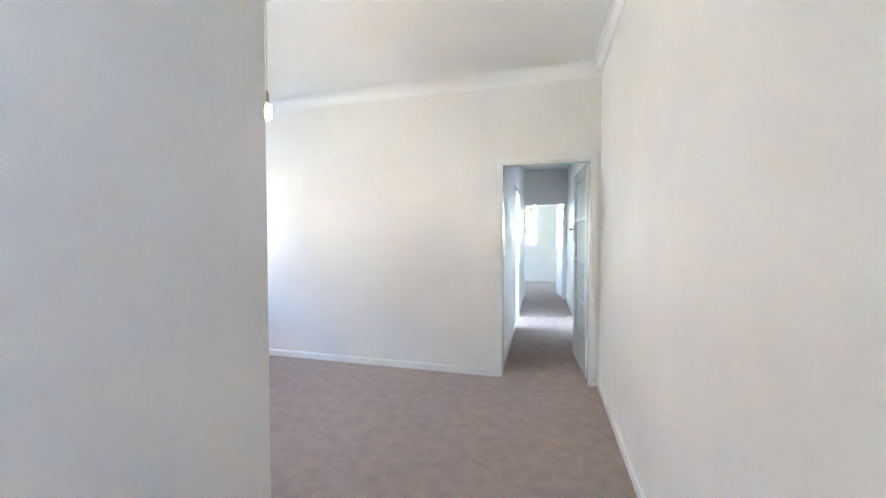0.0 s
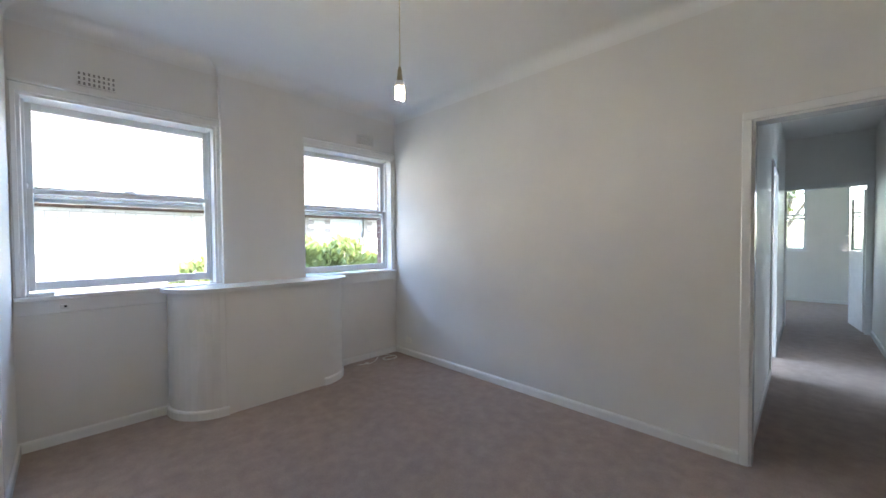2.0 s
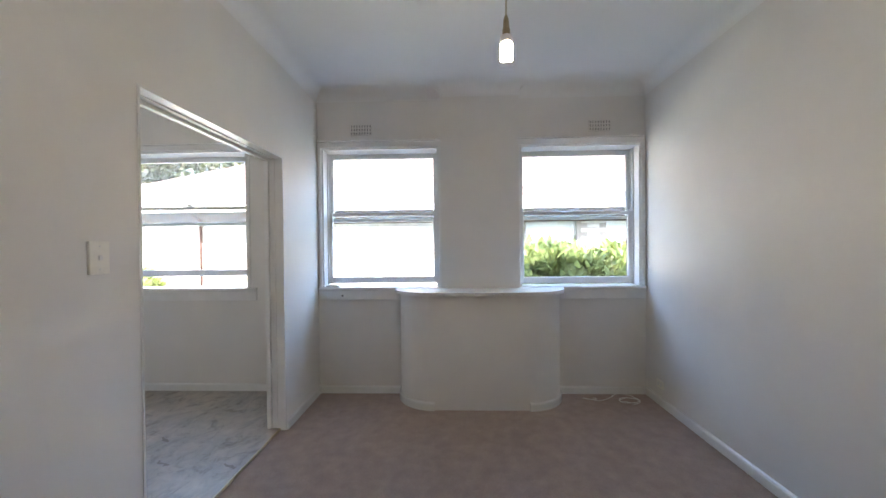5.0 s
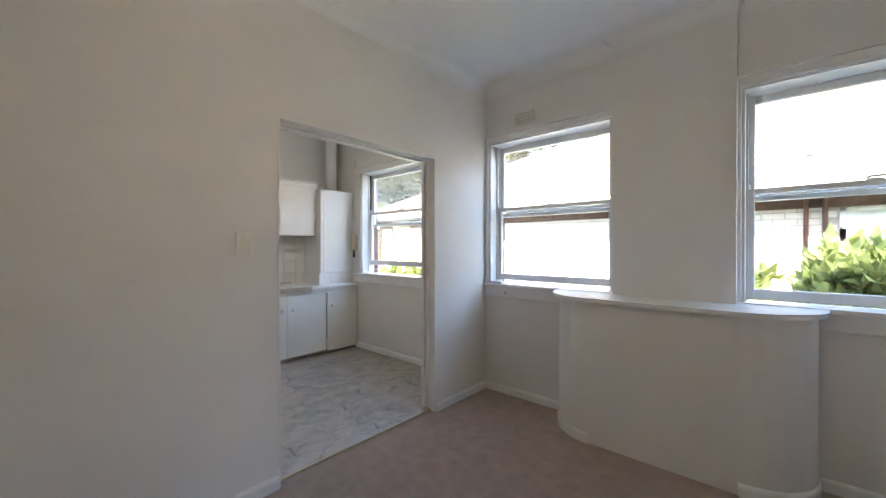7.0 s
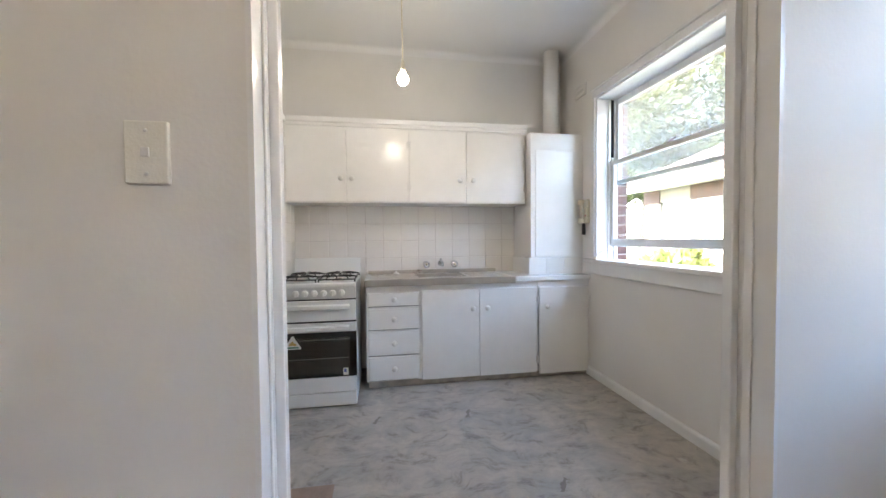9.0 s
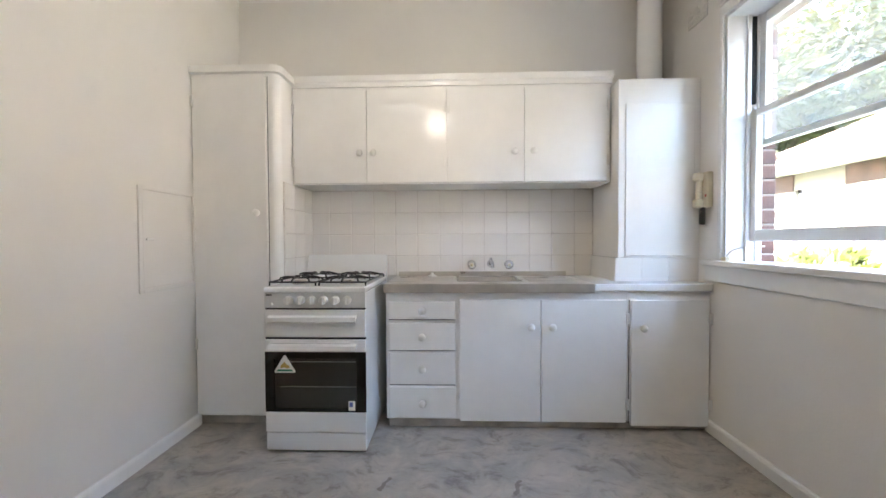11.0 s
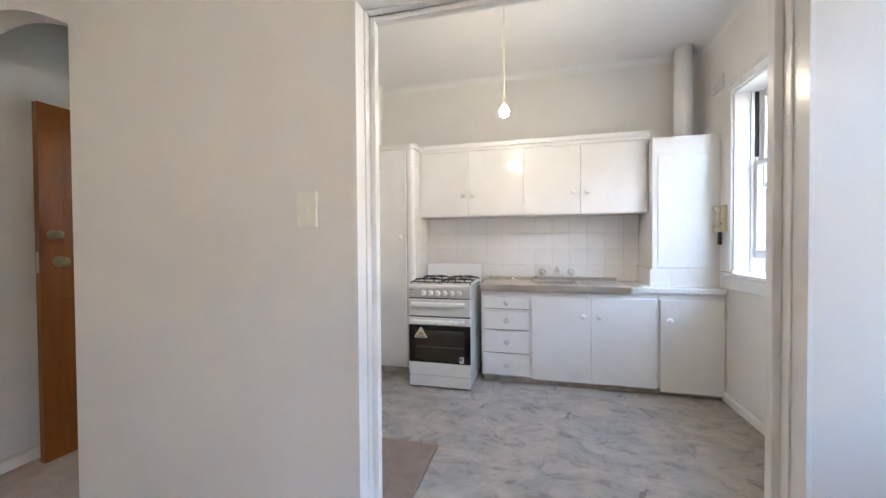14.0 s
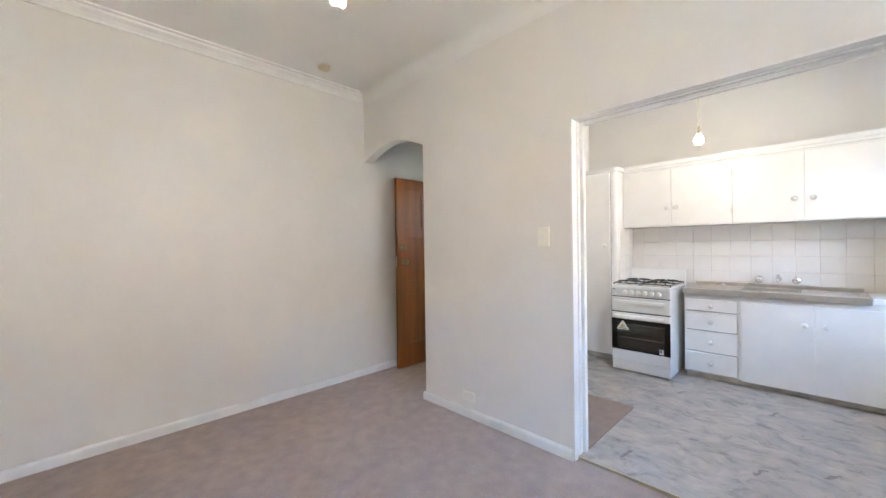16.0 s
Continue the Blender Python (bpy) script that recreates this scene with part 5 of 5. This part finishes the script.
q = [b.verts.new(v) for v in ((EX - 5.1, -1.05, RZ), (EX - 5.1, 12.4, RZ), (EX - 10.2, 12.4, EZ + 0.06), (EX - 10.2, -6.15, EZ + 0.06))]
b.faces.new(q)
part("far_roof", b, TERRA, house)
hipb = B()
for i in range(20):
    a, c = i / 20, (i + 1) / 20 + 0.01
    tube(hipb, [(EX - 5.1 * a, -6.15 + 5.1 * a, EZ + 0.12 + 5.1 * a * SL), (EX - 5.1 * c, -6.15 + 5.1 * c, EZ + 0.12 + 5.1 * c * SL)], 0.09, 8)
part("hip_caps", hipb, TERRA, house)
ch = part("chimney", box(B(), -9.3, -8.75, -1.65, -1.2, 2.3, 3.35, 0.01), PALEB, house, "pale brick chimney")
part("chimney_cap", box(B(), -9.36, -8.69, -1.71, -1.14, 3.35, 3.43, 0.01), GUTTER, ch)
part("roof_vent", lathe(B(), [(0.06, 2.55), (0.06, 2.85), (0.11, 2.86), (0.10, 2.95), (0.02, 3.0)], (-8.15, 2.45, 0.0), "z", 12), GUTTER, house)
part("side_wall", box(B(), NX - 9.0, NX - 0.25, -6.2, -6.0, GZ, 2.11), PALEB, house)


# ---- plants ----
def leaf_material(name, colour, dark):
    m = material(name, colour, 0.45, vary=0.3, scale=3, grain=20, bump=0.0, tint=dark)
    t = m.node_tree
    p = t.nodes["Principled BSDF"]
    tl = t.nodes.new("ShaderNodeBsdfTranslucent")
    tl.inputs[0].default_value = (colour[0] * 1.6, colour[1] * 1.5, colour[2], 1)
    mx = t.nodes.new("ShaderNodeMixShader")
    mx.inputs[0].default_value = 0.35
    t.links.new(p.outputs[0], mx.inputs[1])
    t.links.new(tl.outputs[0], mx.inputs[2])
    t.links.new(mx.outputs[0], t.nodes["Material Output"].inputs["Surface"])
    return m


LEAF = leaf_material("shrub_leaf", (0.20, 0.235, 0.10), (0.09, 0.125, 0.045))
TLEAF = leaf_material("tree_leaf", (0.06, 0.068, 0.022), (0.024, 0.034, 0.014))
BARK = material("bark", (0.16, 0.12, 0.09), 0.9, vary=0.3, scale=8, grain=50, bump=0.06)


def leaves(rng, points, length, width, up):
    """Folded leaves at the given points, leaning outwards by the given mix of up."""
    verts, faces = [], []
    for p, way in points:
        d = Vector((way[0] + rng.gauss(0, 0.5), way[1] + rng.gauss(0, 0.5), way[2] * 0.5 + up + rng.gauss(0, 0.35))).normalized()
        s = d.orthogonal().normalized()
        s = (Matrix.Rotation(rng.uniform(0, 6.28), 3, d) @ s)
        nrm = d.cross(s)
        L, W = length * rng.uniform(0.6, 1.25), width * rng.uniform(0.7, 1.2)
        n = len(verts)
        p = Vector(p)
        verts += [p, p + d * L * 0.45 + s * W + nrm * W * 0.3, p + d * L + nrm * L * -0.1, p + d * L * 0.45 - s * W + nrm * W * 0.3, p + d * L * 0.5]
        faces += [(n, n + 1, n + 4), (n + 1, n + 2, n + 4), (n, n + 4, n + 3), (n + 4, n + 2, n + 3)]
    return verts, faces


def foliage(name, parent, mat, data):
    me = bpy.data.meshes.new(name)
    me.from_pydata([tuple(v) for v in data[0]], [], data[1])
    me.materials.append(mat)
    ob = new(name, me)
    ob.parent, ob.matrix_parent_inverse = parent, parent.matrix_basis.inverted()
    return ob


def shrub(x, y, top, r, seed, count, label, leaf=LEAF):
    rng = random.Random(seed)
    w = thing("shrub", (x, y, GZ), label, "shrub", group="shrubs along the path")
    b = B()
    tips = []
    for i in range(14):
        a = rng.uniform(0, 6.28)
        q = (x + r * rng.uniform(0.2, 0.9) * math.cos(a), y + r * rng.uniform(0.2, 0.9) * math.sin(a), top - rng.uniform(0.0, 0.25))
        tips.append(q)
        tube(b, [(x + 0.05 * math.cos(a), y + 0.05 * math.sin(a), GZ), ((x + q[0]) / 2 + rng.uniform(-0.05, 0.05), (y + q[1]) / 2, (GZ + q[2]) / 2), q], 0.012, 5)
    part("stems", b, BARK, w)
    pts = []
    for i in range(count):
        q = rng.choice(tips)
        down = abs(rng.gauss(0, 0.32))
        sp_ = 0.05 + 0.25 * min(1, down)
        p = (q[0] + rng.gauss(0, sp_), q[1] + rng.gauss(0, sp_), q[2] - down + 0.02)
        pts.append((p, (p[0] - x, p[1] - y, 0.6)))
    foliage("leaves", w, leaf, leaves(rng, pts, 0.20, 0.055, 0.45))
    return w


for k, (x, y, top, r) in enumerate(((-6.75, 2.62, 1.28, 0.24), (-6.85, 2.85, 1.38, 0.38), (-6.75, 3.35, 1.36, 0.38), (-6.9, 3.9, 1.33, 0.38), (-6.8, 4.4, 1.15, 0.36))):
    shrub(x, y, top, r, 20 + k, 650, "bright green broad-leaved shrub against the sunlit wall")
shrub(-7.3, -4.7, 0.95, 0.45, 40, 900, "low green garden shrub by the corner of the house")
shrub(-7.2, 1.75, 1.05, 0.28, 41, 500, "small green shrub against the sunlit wall")
shrub(-7.5, -7.4, 1.6, 0.7, 42, 1500, "bushy green shrub beyond the corner of the house", TLEAF)
shrub(-8.6, -8.2, 2.9, 1.0, 43, 4200, "tall dense green shrub beyond the corner of the house", TLEAF)
shrub(-6.9, -8.3, 2.5, 0.9, 44, 3600, "tall dense green shrub at the end of the side path", TLEAF)
shrub(-5.9, -8.0, 2.1, 0.8, 45, 2800, "leafy green shrub at the end of the side path", TLEAF)


def tree(x, y, height, spread, seed, count, label):
    rng = random.Random(seed)
    w = thing("tree", (x, y, GZ), label, "tree", group="garden trees")
    b = B()
    fork = height * 0.32

    def limb(points, r0, r1):
        pts = [Vector(p) for p in points]
        rings = []
        for i, p in enumerate(pts):
            d = (pts[min(i + 1, len(pts) - 1)] - pts[max(i - 1, 0)]).normalized()
            s = d.orthogonal().normalized()
            u = d.cross(s)
            r = r0 + (r1 - r0) * i / (len(pts) - 1)
            rings.append([b.verts.new(p + s * r * math.cos(k * math.pi / 4) + u * r * math.sin(k * math.pi / 4)) for k in range(8)])
        for p, q in zip(rings, rings[1:]):
            for k in range(8):
                b.faces.new((p[k], p[(k + 1) % 8], q[(k + 1) % 8], q[k]))
    limb([(x, y, GZ), (x + 0.1, y, fork * 0.5), (x + 0.05, y + 0.1, fork)], 0.24, 0.16)
    lobes = []
    for i in range(11):
        a = i * 2.4 + rng.uniform(-0.4, 0.4)
        rr = spread * rng.uniform(0.25, 0.85)
        z = height * rng.uniform(0.5, 0.95)
        c = (x + rr * math.cos(a), y + rr * math.sin(a), z)
        limb([(x + 0.05, y + 0.1, fork * rng.uniform(0.8, 1.0)), ((x + c[0]) / 2 + rng.uniform(-0.2, 0.2), (y + c[1]) / 2, (fork + z) / 2 + 0.2), c], 0.10, 0.02)
        lobes.append((c, spread * rng.uniform(0.25, 0.45)))
    part("trunk", b, BARK, w)
    pts = []
    for i in range(count):
        c, r = rng.choice(lobes)
        v = Vector((rng.gauss(0, 1), rng.gauss(0, 1), rng.gauss(0, 0.75))).normalized() * r * rng.uniform(0.45, 1.08)
        pts.append(((c[0] + v.x, c[1] + v.y, c[2] + v.z), tuple(v)))
    foliage("crown", w, TLEAF, leaves(rng, pts, 0.27, 0.078, -0.1))
    return w


tree(-11.5, -10.5, 7.5, 3.2, 1, 15000, "leafy yellow-green garden tree behind the house")
tree(-16.5, -9.0, 9.0, 4.0, 2, 15000, "tall leafy garden tree behind the house")
tree(-19.5, -3.0, 9.5, 4.2, 3, 15000, "tall leafy garden tree behind the roof")
tree(-9.0, -14.5, 8.0, 3.5, 4, 11000, "leafy garden tree beyond the lawn")
tree(-22.0, 4.0, 8.5, 4.0, 5, 11000, "tall leafy garden tree behind the roof")
tree(-1.5, 24.0, 6.0, 3.2, 6, 3000, "leafy tree outside the bedroom window")
